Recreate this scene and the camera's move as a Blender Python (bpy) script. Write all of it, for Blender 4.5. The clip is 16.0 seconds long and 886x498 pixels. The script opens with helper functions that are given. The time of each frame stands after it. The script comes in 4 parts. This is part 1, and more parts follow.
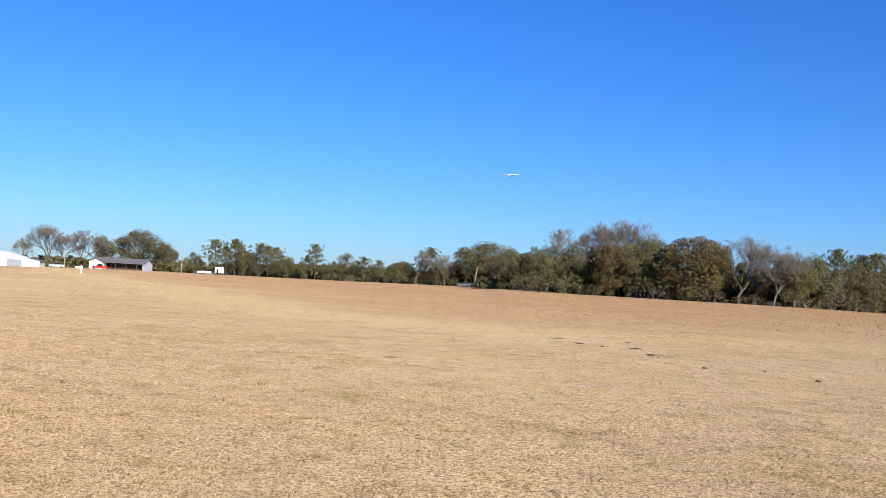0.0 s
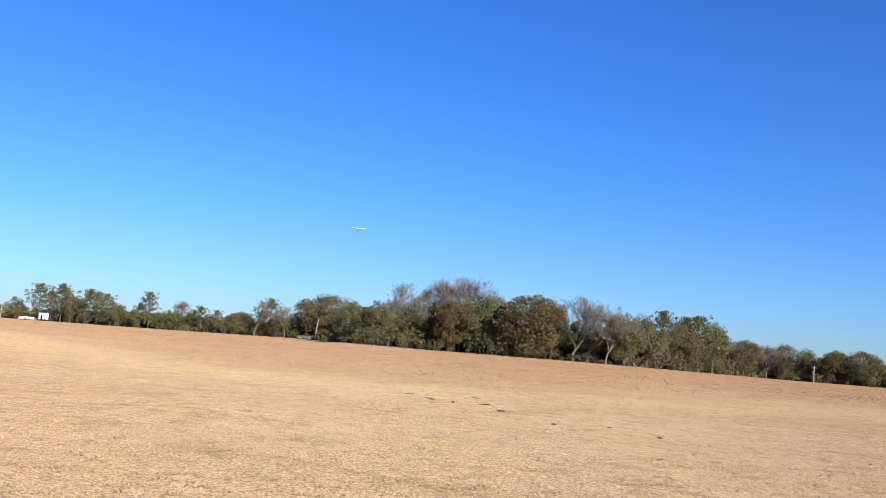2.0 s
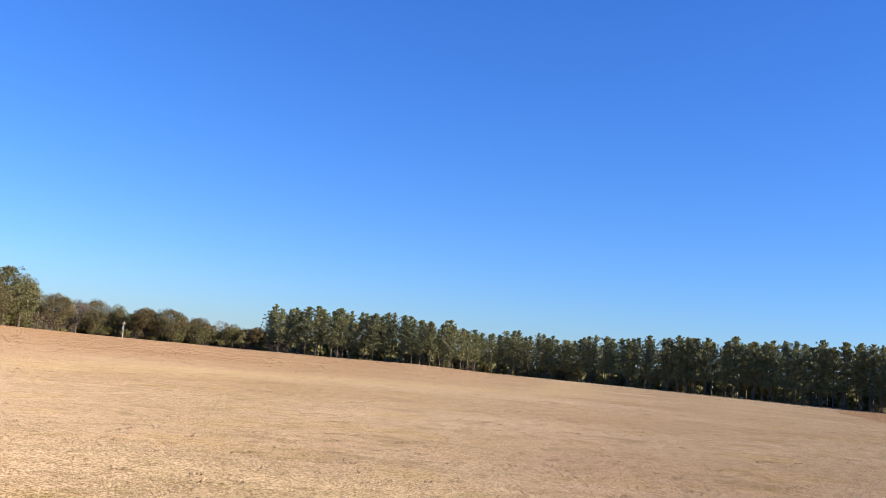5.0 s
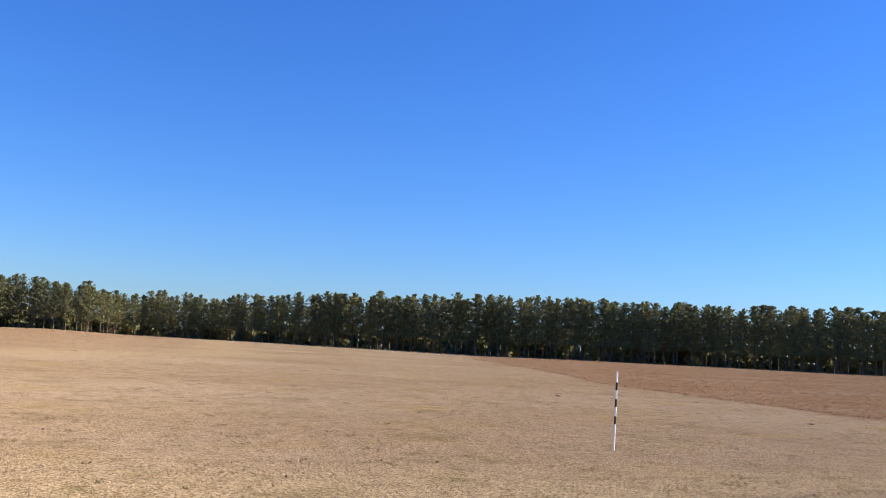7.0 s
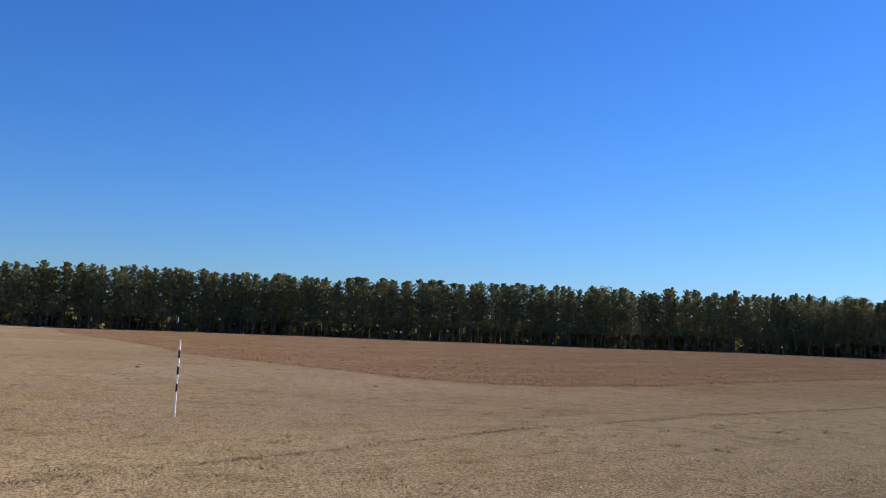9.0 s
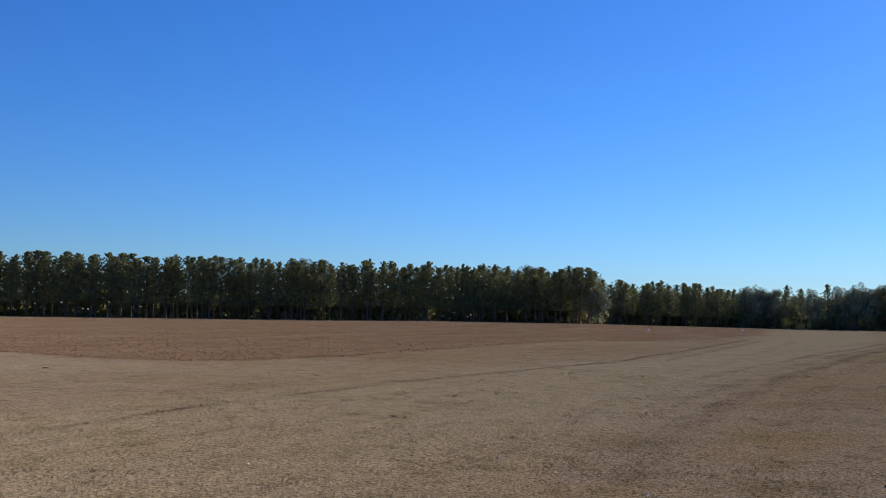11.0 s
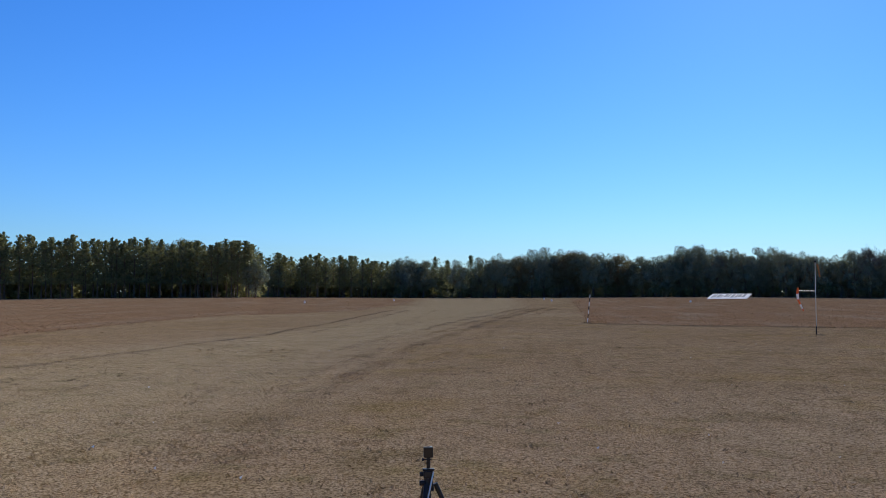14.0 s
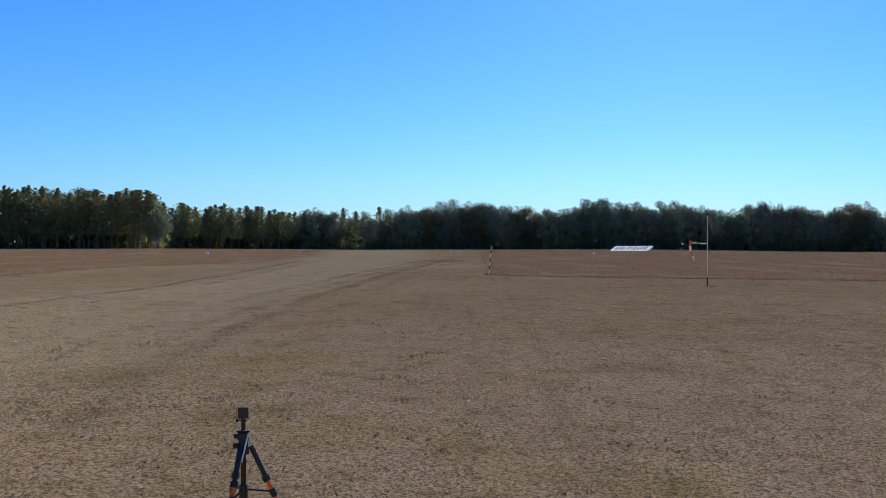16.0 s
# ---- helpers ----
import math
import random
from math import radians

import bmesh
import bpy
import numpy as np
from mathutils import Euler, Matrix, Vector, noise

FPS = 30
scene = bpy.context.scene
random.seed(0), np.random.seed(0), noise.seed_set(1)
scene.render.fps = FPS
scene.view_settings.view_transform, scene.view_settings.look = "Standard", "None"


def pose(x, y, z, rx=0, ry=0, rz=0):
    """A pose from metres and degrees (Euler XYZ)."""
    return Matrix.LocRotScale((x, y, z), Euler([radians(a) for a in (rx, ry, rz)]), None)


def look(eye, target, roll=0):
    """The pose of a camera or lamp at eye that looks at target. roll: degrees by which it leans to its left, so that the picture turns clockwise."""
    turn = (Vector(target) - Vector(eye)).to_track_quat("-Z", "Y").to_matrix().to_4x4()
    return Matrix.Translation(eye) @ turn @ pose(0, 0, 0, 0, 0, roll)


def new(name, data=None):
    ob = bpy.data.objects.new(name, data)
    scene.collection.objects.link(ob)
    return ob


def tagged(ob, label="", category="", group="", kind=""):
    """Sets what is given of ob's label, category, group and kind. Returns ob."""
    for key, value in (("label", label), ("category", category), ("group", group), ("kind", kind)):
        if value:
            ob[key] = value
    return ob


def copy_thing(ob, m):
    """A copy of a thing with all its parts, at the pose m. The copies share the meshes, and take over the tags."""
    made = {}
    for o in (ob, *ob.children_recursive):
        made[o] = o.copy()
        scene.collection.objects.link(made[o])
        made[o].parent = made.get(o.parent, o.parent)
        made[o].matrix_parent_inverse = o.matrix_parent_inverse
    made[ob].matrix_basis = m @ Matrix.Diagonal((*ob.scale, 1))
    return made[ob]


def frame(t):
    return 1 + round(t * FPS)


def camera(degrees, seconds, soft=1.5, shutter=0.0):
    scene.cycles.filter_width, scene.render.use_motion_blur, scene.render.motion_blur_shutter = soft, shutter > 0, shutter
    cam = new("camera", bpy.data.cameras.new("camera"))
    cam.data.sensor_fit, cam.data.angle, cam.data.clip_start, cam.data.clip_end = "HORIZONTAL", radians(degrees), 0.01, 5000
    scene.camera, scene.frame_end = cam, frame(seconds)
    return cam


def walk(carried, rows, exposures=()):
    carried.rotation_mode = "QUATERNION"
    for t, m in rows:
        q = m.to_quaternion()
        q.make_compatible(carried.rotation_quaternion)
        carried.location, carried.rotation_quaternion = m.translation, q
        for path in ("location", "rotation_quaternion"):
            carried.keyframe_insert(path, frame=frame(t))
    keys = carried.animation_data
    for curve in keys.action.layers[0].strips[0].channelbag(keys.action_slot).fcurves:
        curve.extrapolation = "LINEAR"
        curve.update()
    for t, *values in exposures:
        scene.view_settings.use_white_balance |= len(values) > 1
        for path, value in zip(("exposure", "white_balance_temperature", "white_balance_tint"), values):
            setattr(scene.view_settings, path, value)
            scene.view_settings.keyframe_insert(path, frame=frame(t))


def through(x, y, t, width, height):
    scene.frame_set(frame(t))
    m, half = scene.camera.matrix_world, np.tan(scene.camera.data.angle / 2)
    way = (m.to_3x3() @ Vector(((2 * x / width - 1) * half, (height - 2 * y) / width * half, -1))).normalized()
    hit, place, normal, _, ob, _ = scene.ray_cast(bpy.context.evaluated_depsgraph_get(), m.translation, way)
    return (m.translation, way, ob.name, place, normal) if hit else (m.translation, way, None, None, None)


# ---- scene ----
# ---------------------------------------------------------------- camera
cam = camera(49.77, 16.0, 0.7)
PATH = [      # seconds, place, turn
    (0, 0.002, 0.001, 1.649, 92.06, -3.23, -1.446),
    (0.5, -0.126, -0.066, 1.638, 93.187, -2.685, -2.48),
    (1, -0.269, -0.191, 1.642, 94.25, -3.092, -4.095),
    (1.5, -0.396, -0.152, 1.647, 95.188, -4.168, -6.6),
    (2, -0.452, -0.131, 1.644, 95.896, -4.404, -11.05),
    (2.5, -0.445, -0.017, 1.643, 96.719, -4.556, -18.063),
    (3, -0.428, 0.033, 1.649, 96.883, -5.513, -23.747),
    (3.5, -0.382, 0.039, 1.647, 96.923, -5.918, -31.018),
    (4, -0.386, -0.01, 1.639, 97.143, -6.001, -36.848),
    (4.5, -0.397, -0.011, 1.644, 97.158, -5.648, -43.832),
    (4.7, -0.386, -0.004, 1.641, 96.985, -5.61, -46.766),
    (6.8, 0.273, 0.932, 1.657, 96.004, -3.281, -69.189),
    (7, 0.172, 0.83, 1.65, 95.805, -3.155, -71.541),
    (7.5, -0.155, 0.674, 1.642, 95.526, -2.457, -77.973),
    (8, -0.268, 0.533, 1.666, 95.607, -2.353, -85.032),
    (8.5, -0.217, 0.293, 1.657, 95.614, -1.893, -91.018),
    (9, -0.22, 0.105, 1.635, 95.238, -2.539, -95.022),
    (9.5, -0.17, 0.015, 1.641, 95.12, -3.106, -98.912),
    (10, -0.1, -0.060, 1.633, 95.089, -2.464, -103.034),
    (10.2, -0.07, -0.090, 1.633, 94.703, -2.017, -105.342),
    (12.3, 0.111, -0.793, 1.657, 95.012, -0.392, -121.787),
    (12.5, 0.128, -0.84, 1.663, 94.963, -0.201, -123.353),
    (13, -0.003, -0.908, 1.679, 94.223, 0.124, -126.517),
    (13.5, 0.044, -1.048, 1.664, 93.306, -0.029, -129.958),
    (14, 0.014, -1.046, 1.666, 92.672, 0.241, -132.885),
    (14.5, -0.036, -1.138, 1.653, 92.378, 0.576, -134.586),
    (15, -0.045, -1.227, 1.645, 91.219, 0.675, -136.142),
    (15.5, 0.012, -1.377, 1.656, 90.138, -0.052, -137.641),
    (16, -0.046, -1.581, 1.652, 89.757, 0.072, -138.296),
]
EXPOSURE = [(0.0, 0.71, 6350, 9), (1.5, 0.82, 6500, 11), (3.5, 1.11, 6900, 12), (4.7, 1.19, 7030, 12), (7.0, 1.13, 7020, 12), (8.0, 0.96, 6980, 11), (9.0, 0.70, 6930, 8),
            (10.2, 0.54, 6850, 6), (12.5, 0.48, 6680, 3), (14.0, 0.57, 6650, 3), (16.0, 0.68, 6560, 1)]

walk(cam, [(r[0], pose(*r[1:])) for r in PATH], EXPOSURE)

# ---------------------------------------------------------------- light
SUN_AZ, SUN_EL = 153.0, 25.0          # clockwise from +y, above the horizon
world = bpy.data.worlds.new("world")
scene.world = world
world.use_nodes = True
wt = world.node_tree
sky = wt.nodes.new("ShaderNodeTexSky")
sky.sky_type, sky.sun_disc = 'NISHITA', False
sky.sun_elevation, sky.sun_rotation = radians(SUN_EL), radians(SUN_AZ)
sky.air_density, sky.dust_density, sky.ozone_density = 1.2, 0.10, 6.0
grade = wt.nodes.new("ShaderNodeHueSaturation")
grade.inputs["Saturation"].default_value = 1.15
wt.links.new(sky.outputs[0], grade.inputs["Color"])
tint = wt.nodes.new("ShaderNodeMix")          # the film's cool white balance of the sky
tint.data_type, tint.blend_type = 'RGBA', 'MULTIPLY'
tint.inputs[0].default_value, tint.inputs[7].default_value = 1.0, (0.555, 0.82, 1.38, 1)
wt.links.new(grade.outputs[0], tint.inputs[6])
wt.links.new(tint.outputs[2], wt.nodes["Background"].inputs[0])
wt.nodes["Background"].inputs[1].default_value = 0.068
sun = new("sun", bpy.data.lights.new("sun", "SUN"))
sun.data.energy, sun.data.angle, sun.data.color = 5.0, radians(0.5), (1.0, 0.93, 0.82)
sd = Vector((math.sin(radians(SUN_AZ)) * math.cos(radians(SUN_EL)), math.cos(radians(SUN_AZ)) * math.cos(radians(SUN_EL)), math.sin(radians(SUN_EL))))
sun.matrix_world = look(sd * 60, (0, 0, 0))


# ---------------------------------------------------------------- materials
def nodes_of(name, rough=0.9):
    m = bpy.data.materials.new(name)
    m.use_nodes = True
    nt = m.node_tree
    b = nt.nodes["Principled BSDF"]
    b.inputs["Roughness"].default_value = rough
    b.inputs["Specular IOR Level"].default_value = 0.25
    return m, nt, b


def noise_node(nt, scale, detail=3.0, vec=None, rough=0.55):
    n = nt.nodes.new("ShaderNodeTexNoise")
    n.inputs["Scale"].default_value = scale
    n.inputs["Detail"].default_value = detail
    n.inputs["Roughness"].default_value = rough
    if vec is None:
        tc = nt.nodes.new("ShaderNodeTexCoord")
        vec = tc.outputs["Object"]
    nt.links.new(vec, n.inputs["Vector"])
    return n.outputs["Fac"]


def ramp(nt, fac, lo, hi):
    r = nt.nodes.new("ShaderNodeMapRange")
    r.inputs["From Min"].default_value, r.inputs["From Max"].default_value = lo, hi
    nt.links.new(fac, r.inputs["Value"])
    return r.outputs["Result"]


def mix(nt, fac, a, b, kind='MIX'):
    n = nt.nodes.new("ShaderNodeMix")
    n.data_type, n.blend_type = 'RGBA', kind
    for sock, v in ((n.inputs[0], fac), (n.inputs[6], a), (n.inputs[7], b)):
        if isinstance(v, bpy.types.NodeSocket):
            nt.links.new(v, sock)
        elif isinstance(v, (int, float)):
            sock.default_value = v
        else:
            sock.default_value = (*v, 1)
    return n.outputs[2]


def bump(nt, b, height, strength, dist):
    n = nt.nodes.new("ShaderNodeBump")
    n.inputs["Strength"].default_value, n.inputs["Distance"].default_value = strength, dist
    nt.links.new(height, n.inputs["Height"])
    nt.links.new(n.outputs[0], b.inputs["Normal"])


def plain(name, col, rough=0.6, metal=0.0, var=0.12, scale=3.0):
    """Painted or moulded surface with faint stains and grain."""
    m, nt, b = nodes_of(name, rough)
    f = noise_node(nt, scale, 5.0)
    dark = tuple(c * (1 - 2 * var) for c in col)
    lite = tuple(min(1, c * (1 + var)) for c in col)
    nt.links.new(mix(nt, ramp(nt, f, 0.3, 0.7), dark, lite), b.inputs["Base Color"])
    b.inputs["Metallic"].default_value = metal
    bump(nt, b, noise_node(nt, scale * 12, 2.0), 0.15, 0.01)
    return m


def leaf_mat(name, dark, lite, through=0.5, rough=0.75):
    """Foliage: each leaf clump and each tree varies."""
    m, nt, b = nodes_of(name, rough)
    b.inputs["Specular IOR Level"].default_value = 0.15
    g = nt.nodes.new("ShaderNodeNewGeometry")
    oi = nt.nodes.new("ShaderNodeObjectInfo")
    cl = nt.nodes.new("ShaderNodeAttribute"); cl.attribute_name = "clump"
    f = nt.nodes.new("ShaderNodeMix")
    f.inputs[0].default_value = 0.55
    nt.links.new(g.outputs["Random Per Island"], f.inputs[2])
    nt.links.new(cl.outputs["Fac"], f.inputs[3])
    c = mix(nt, f.outputs[0], dark, lite)
    c = mix(nt, ramp(nt, oi.outputs["Random"], 0.0, 1.8), c, tuple(0.5 * (x + y) * k for x, y, k in zip(dark, lite, (1.12, 0.95, 0.72))))
    nt.links.new(c, b.inputs["Base Color"])
    tr = nt.nodes.new("ShaderNodeBsdfTranslucent")
    nt.links.new(c, tr.inputs["Color"])
    mx = nt.nodes.new("ShaderNodeMixShader")
    mx.inputs[0].default_value = through
    nt.links.new(b.outputs[0], mx.inputs[1])
    nt.links.new(tr.outputs[0], mx.inputs[2])
    nt.links.new(mx.outputs[0], nt.nodes["Material Output"].inputs["Surface"])
    return m


def bark_mat(name, a, b_):
    m, nt, b = nodes_of(name, 0.95)
    f = noise_node(nt, 6.0, 4.0)
    nt.links.new(mix(nt, ramp(nt, f, 0.3, 0.7), a, b_), b.inputs["Base Color"])
    bump(nt, b, noise_node(nt, 25.0, 3.0), 0.5, 0.03)
    return m


TAN_A, TAN_B = (0.475, 0.328, 0.190), (0.605, 0.445, 0.283)
GOLD = (0.52, 0.355, 0.14)
RUST_A, RUST_B = (0.38, 0.222, 0.118), (0.50, 0.305, 0.168)


def along(nt, turn, across, length):
    """Plan coordinates turned and drawn out along one bearing, for streaks left by mowers and wheels."""
    tc = nt.nodes.new("ShaderNodeTexCoord")
    mp = nt.nodes.new("ShaderNodeMapping")
    mp.vector_type = 'TEXTURE'
    mp.inputs["Rotation"].default_value = (0, 0, radians(turn))
    mp.inputs["Scale"].default_value = (length, across, 1)
    nt.links.new(tc.outputs["Object"], mp.inputs["Vector"])
    return mp.outputs[0]


def times(nt, a, b):
    n = nt.nodes.new("ShaderNodeMath")
    n.operation = 'MULTIPLY'
    nt.links.new(a, n.inputs[0])
    if isinstance(b, float):
        n.inputs[1].default_value = b
    else:
        nt.links.new(b, n.inputs[1])
    return n.outputs[0]


def turf_tone(nt, c):
    """Bleached and greyer patches of the turf, shared by the soil and the blades on it."""
    c = mix(nt, times(nt, ramp(nt, noise_node(nt, 0.5, 5.0, rough=0.6), 0.53, 0.68), 0.8), c, mix(nt, 1.0, c, (0.76, 0.765, 0.71), 'MULTIPLY'))
    c = mix(nt, times(nt, ramp(nt, noise_node(nt, 0.8, 4.0, along(nt, -49, 0.45, 3.0)), 0.55, 0.70), 0.5), c, mix(nt, 1.0, c, (1.18, 1.16, 1.15), 'MULTIPLY'))
    c = mix(nt, times(nt, ramp(nt, noise_node(nt, 1.4, 5.0, rough=0.65), 0.54, 0.66), 0.75), c, mix(nt, 1.0, c, (0.74, 0.79, 0.70), 'MULTIPLY'))
    c = mix(nt, times(nt, ramp(nt, noise_node(nt, 4.5, 3.0, rough=0.6), 0.56, 0.68), 0.6), c, mix(nt, 1.0, c, (1.22, 1.20, 1.18), 'MULTIPLY'))
    pa = nt.nodes.new("ShaderNodeAttribute"); pa.attribute_name = "pale"
    return mix(nt, pa.outputs["Fac"], mix(nt, 1.0, c, (0.955, 0.905, 0.825), 'MULTIPLY'), c)


def ground_mat():
    m, nt, b = nodes_of("dry_grass_ground", 1.0)
    b.inputs["Diffuse Roughness"].default_value = 0.6
    b.inputs["Specular IOR Level"].default_value = 0.0
    at = nt.nodes.new("ShaderNodeAttribute"); at.attribute_name = "field"
    st = nt.nodes.new("ShaderNodeAttribute"); st.attribute_name = "strip"
    rt = nt.nodes.new("ShaderNodeAttribute"); rt.attribute_name = "rut_or_shade"
    big, mid, fine = noise_node(nt, 0.045, 4.0), noise_node(nt, 0.35, 5.0), noise_node(nt, 17.0, 6.0, rough=0.7)
    grain = noise_node(nt, 42.0, 3.0, rough=0.7)
    tuft = noise_node(nt, 2.3, 5.0, rough=0.75)
    c = mix(nt, ramp(nt, big, 0.35, 0.65), TAN_A, TAN_B)
    c = mix(nt, times(nt, ramp(nt, mid, 0.52, 0.8), 0.8), c, GOLD)
    rust = mix(nt, ramp(nt, mid, 0.3, 0.7), RUST_A, RUST_B)
    rust = mix(nt, times(nt, ramp(nt, noise_node(nt, 0.3, 5.0, along(nt, -49, 1.0, 6.0)), 0.5, 0.66), 0.7), rust, (0.55, 0.40, 0.255))
    c = mix(nt, st.outputs["Fac"], c, (0.62, 0.455, 0.255))
    c = turf_tone(nt, c)
    c = mix(nt, at.outputs["Fac"], c, rust)
    streak = noise_node(nt, 1.0, 4.0, along(nt, -49, 0.55, 22.0), 0.7)
    c = mix(nt, times(nt, ramp(nt, streak, 0.56, 0.70), 0.6), c, mix(nt, 1.0, c, (0.70, 0.68, 0.64), 'MULTIPLY'))
    c = mix(nt, rt.outputs["Fac"], c, (0.17, 0.115, 0.075))
    c = mix(nt, ramp(nt, tuft, 0.48, 0.34), c, (0.66, 0.63, 0.58), 'MULTIPLY')
    # shade in the gaps between blades, painted in as fine dark speckle
    c = mix(nt, ramp(nt, fine, 0.53, 0.40), c, (0.44, 0.405, 0.35), 'MULTIPLY')
    c = mix(nt, ramp(nt, grain, 0.52, 0.38), c, (0.27, 0.245, 0.215), 'MULTIPLY')
    nt.links.new(c, b.inputs["Base Color"])
    bump(nt, b, fine, 0.5, 0.02)
    return m


def straw_mat(name, a, b_, through=0.3, gold=GOLD):
    m, nt, b = nodes_of(name, 0.85)
    b.inputs["Specular IOR Level"].default_value = 0.08
    g = nt.nodes.new("ShaderNodeNewGeometry")
    c = mix(nt, g.outputs["Random Per Island"], a, b_)
    big = noise_node(nt, 0.12, 4.0)
    c = mix(nt, ramp(nt, big, 0.5, 1.0), c, gold)
    c = turf_tone(nt, c)
    nt.links.new(c, b.inputs["Base Color"])
    tr = nt.nodes.new("ShaderNodeBsdfTranslucent")
    nt.links.new(c, tr.inputs["Color"])
    mx = nt.nodes.new("ShaderNodeMixShader")
    mx.inputs[0].default_value = through
    nt.links.new(b.outputs[0], mx.inputs[1])
    nt.links.new(tr.outputs[0], mx.inputs[2])
    nt.links.new(mx.outputs[0], nt.nodes["Material Output"].inputs["Surface"])
    return m


GROUND = ground_mat()
STRAW = straw_mat("straw_blades", (0.24, 0.165, 0.098), (0.71, 0.525, 0.340), 0.12)
DARKTUFT = straw_mat("dark_tufts", (0.13, 0.094, 0.058), (0.32, 0.235, 0.145), 0.1)
MARKGRASS = straw_mat("bent_and_shade_grass", (0.15, 0.105, 0.066), (0.36, 0.26, 0.165), 0.1)
RUSTGRASS = straw_mat("rust_grass", (0.30, 0.182, 0.100), (0.43, 0.268, 0.150), 0.12, RUST_B)
OAK = leaf_mat("oak_leaves", (0.050, 0.056, 0.024), (0.225, 0.215, 0.105), 0.25)
OLIVE = leaf_mat("olive_oak_leaves", (0.070, 0.062, 0.030), (0.215, 0.185, 0.098), 0.28)
RUSTY = leaf_mat("rusty_oak_leaves", (0.062, 0.048, 0.020), (0.205, 0.155, 0.068), 0.28)
PINE = leaf_mat("pine_needles", (0.090, 0.106, 0.056), (0.285, 0.300, 0.150), 0.28)
# leaf colour greyed and blued to paint the haze over the backlit south wood
HAZY_HARDWOOD = leaf_mat("hazy_hardwood_leaves", (0.095, 0.116, 0.084), (0.285, 0.315, 0.215), 0.12)
BUSH = leaf_mat("bush_leaves", (0.055, 0.062, 0.022), (0.180, 0.180, 0.070), 0.35)
BRUSH = leaf_mat("dry_brush", (0.075, 0.06, 0.038), (0.15, 0.12, 0.08), 0.15)
BARK = bark_mat("bark", (0.075, 0.055, 0.042), (0.16, 0.125, 0.10))
PALE = bark_mat("pale_bark", (0.115, 0.095, 0.08), (0.21, 0.18, 0.155))
PINEBARK = bark_mat("pine_bark", (0.085, 0.064, 0.052), (0.17, 0.13, 0.105))
WHITE = plain("white_paint", (0.80, 0.80, 0.78), 0.5, 0.0, 0.06)
BLACKTAPE = plain("black_tape", (0.02, 0.02, 0.022), 0.5)
METAL = plain("galvanised_steel", (0.55, 0.56, 0.57), 0.4, 0.9)
GREYROOF = plain("grey_shingle", (0.16, 0.145, 0.14), 0.9, 0.0, 0.2, 1.5)
SIDING = plain("grey_siding", (0.46, 0.47, 0.49), 0.7, 0.0, 0.08)
BRICK = plain("dark_brick", (0.14, 0.085, 0.065), 0.9, 0.0, 0.2, 4.0)
REDPAINT = plain("red_car_paint", (0.42, 0.03, 0.02), 0.3)
CARGREY = plain("dark_car_paint", (0.10, 0.105, 0.11), 0.3, 0.0, 0.05)
GLASS = plain("dark_glass", (0.015, 0.017, 0.02), 0.08, 0.0, 0.02)
RUBBER = plain("tyre_rubber", (0.02, 0.02, 0.02), 0.9)
BLACK = plain("black_plastic", (0.016, 0.016, 0.018), 0.42, 0.0, 0.1, 30.0)
ORANGE = plain("orange_paint", (0.62, 0.11, 0.025), 0.4, 0.0, 0.08, 20.0)
SOCK_O = plain("orange_cloth", (0.75, 0.14, 0.04), 0.9)
FADED = plain("faded_orange_cloth", (0.34, 0.17, 0.07), 0.9)
DOORGREY = plain("grey_door_paint", (0.27, 0.29, 0.32), 0.6)
SOCK_W = plain("white_cloth", (0.80, 0.76, 0.70), 0.9)
WOODPOLE = bark_mat("weathered_pole", (0.30, 0.25, 0.20), (0.48, 0.42, 0.36))
DIRT = plain("dark_dirt", (0.085, 0.055, 0.035), 1.0, 0.0, 0.3, 8.0)
PANEL = plain("white_panel", (0.66, 0.69, 0.72), 0.85, 0.0, 0.1, 0.6)
BLUEGREY = plain("blue_grey_print", (0.06, 0.10, 0.17), 0.85, 0.0, 0.2, 1.0)


# ---------------------------------------------------------------- land
def lut(table, a):
    xs, ys = zip(*table)
    return float(np.interp(a, xs, ys))


# azimuth (clockwise from +y) against the height angle of the field's far edge, and the distance of the woods
RISE = [(-60, -.4), (-24, -.40), (-17, -.25), (-5, -.2), (2, -.13), (10, -.21), (18, -.22), (24, -.27), (30, -.33), (38, -.33), (44, -.33), (49, -.25),
        (53, -.36), (56, -.37), (65, -.41), (73, -.46), (80, -.38), (88, -.33), (95, -.3), (105, -.26), (112, -.17), (123, -.18), (134, -.27), (150, -.25), (160, -.39), (190, -.39)]
WOODS = [(-60, 340), (-9, 340), (-7, 300), (1, 290), (3.9, 285), (4.7, 215), (22, 205), (26, 240), (30, 280), (39, 280), (41, 255), (51, 250), (54, 262), (60, 255), (90, 240),
         (121.9, 235), (122.3, 290), (131, 310), (148, 310), (153, 285), (190, 285)]


def azimuth(x, y):
    a = math.degrees(math.atan2(x, y))
    return a + 360 if a < -120 else a


def land(x, y):
    """Height of the ground."""
    r = math.hypot(x, y)
    a = azimuth(x, y)
    rw = lut(WOODS, a)
    ze = 1.65 + rw * math.tan(radians(lut(RISE, a)))
    k = min(max((r - 25) / (rw - 25), 0), 1)
    soft = min(max((r - 4) / 20, 0), 1)
    return ze * k * k * (3 - 2 * k) + 0.05 * soft * noise.noise((x * .06, y * .06, 3.0))


def at(az, r, dz=0.0):
    x, y = r * math.sin(radians(az)), r * math.cos(radians(az))
    return Vector((x, y, land(x, y) + dz))


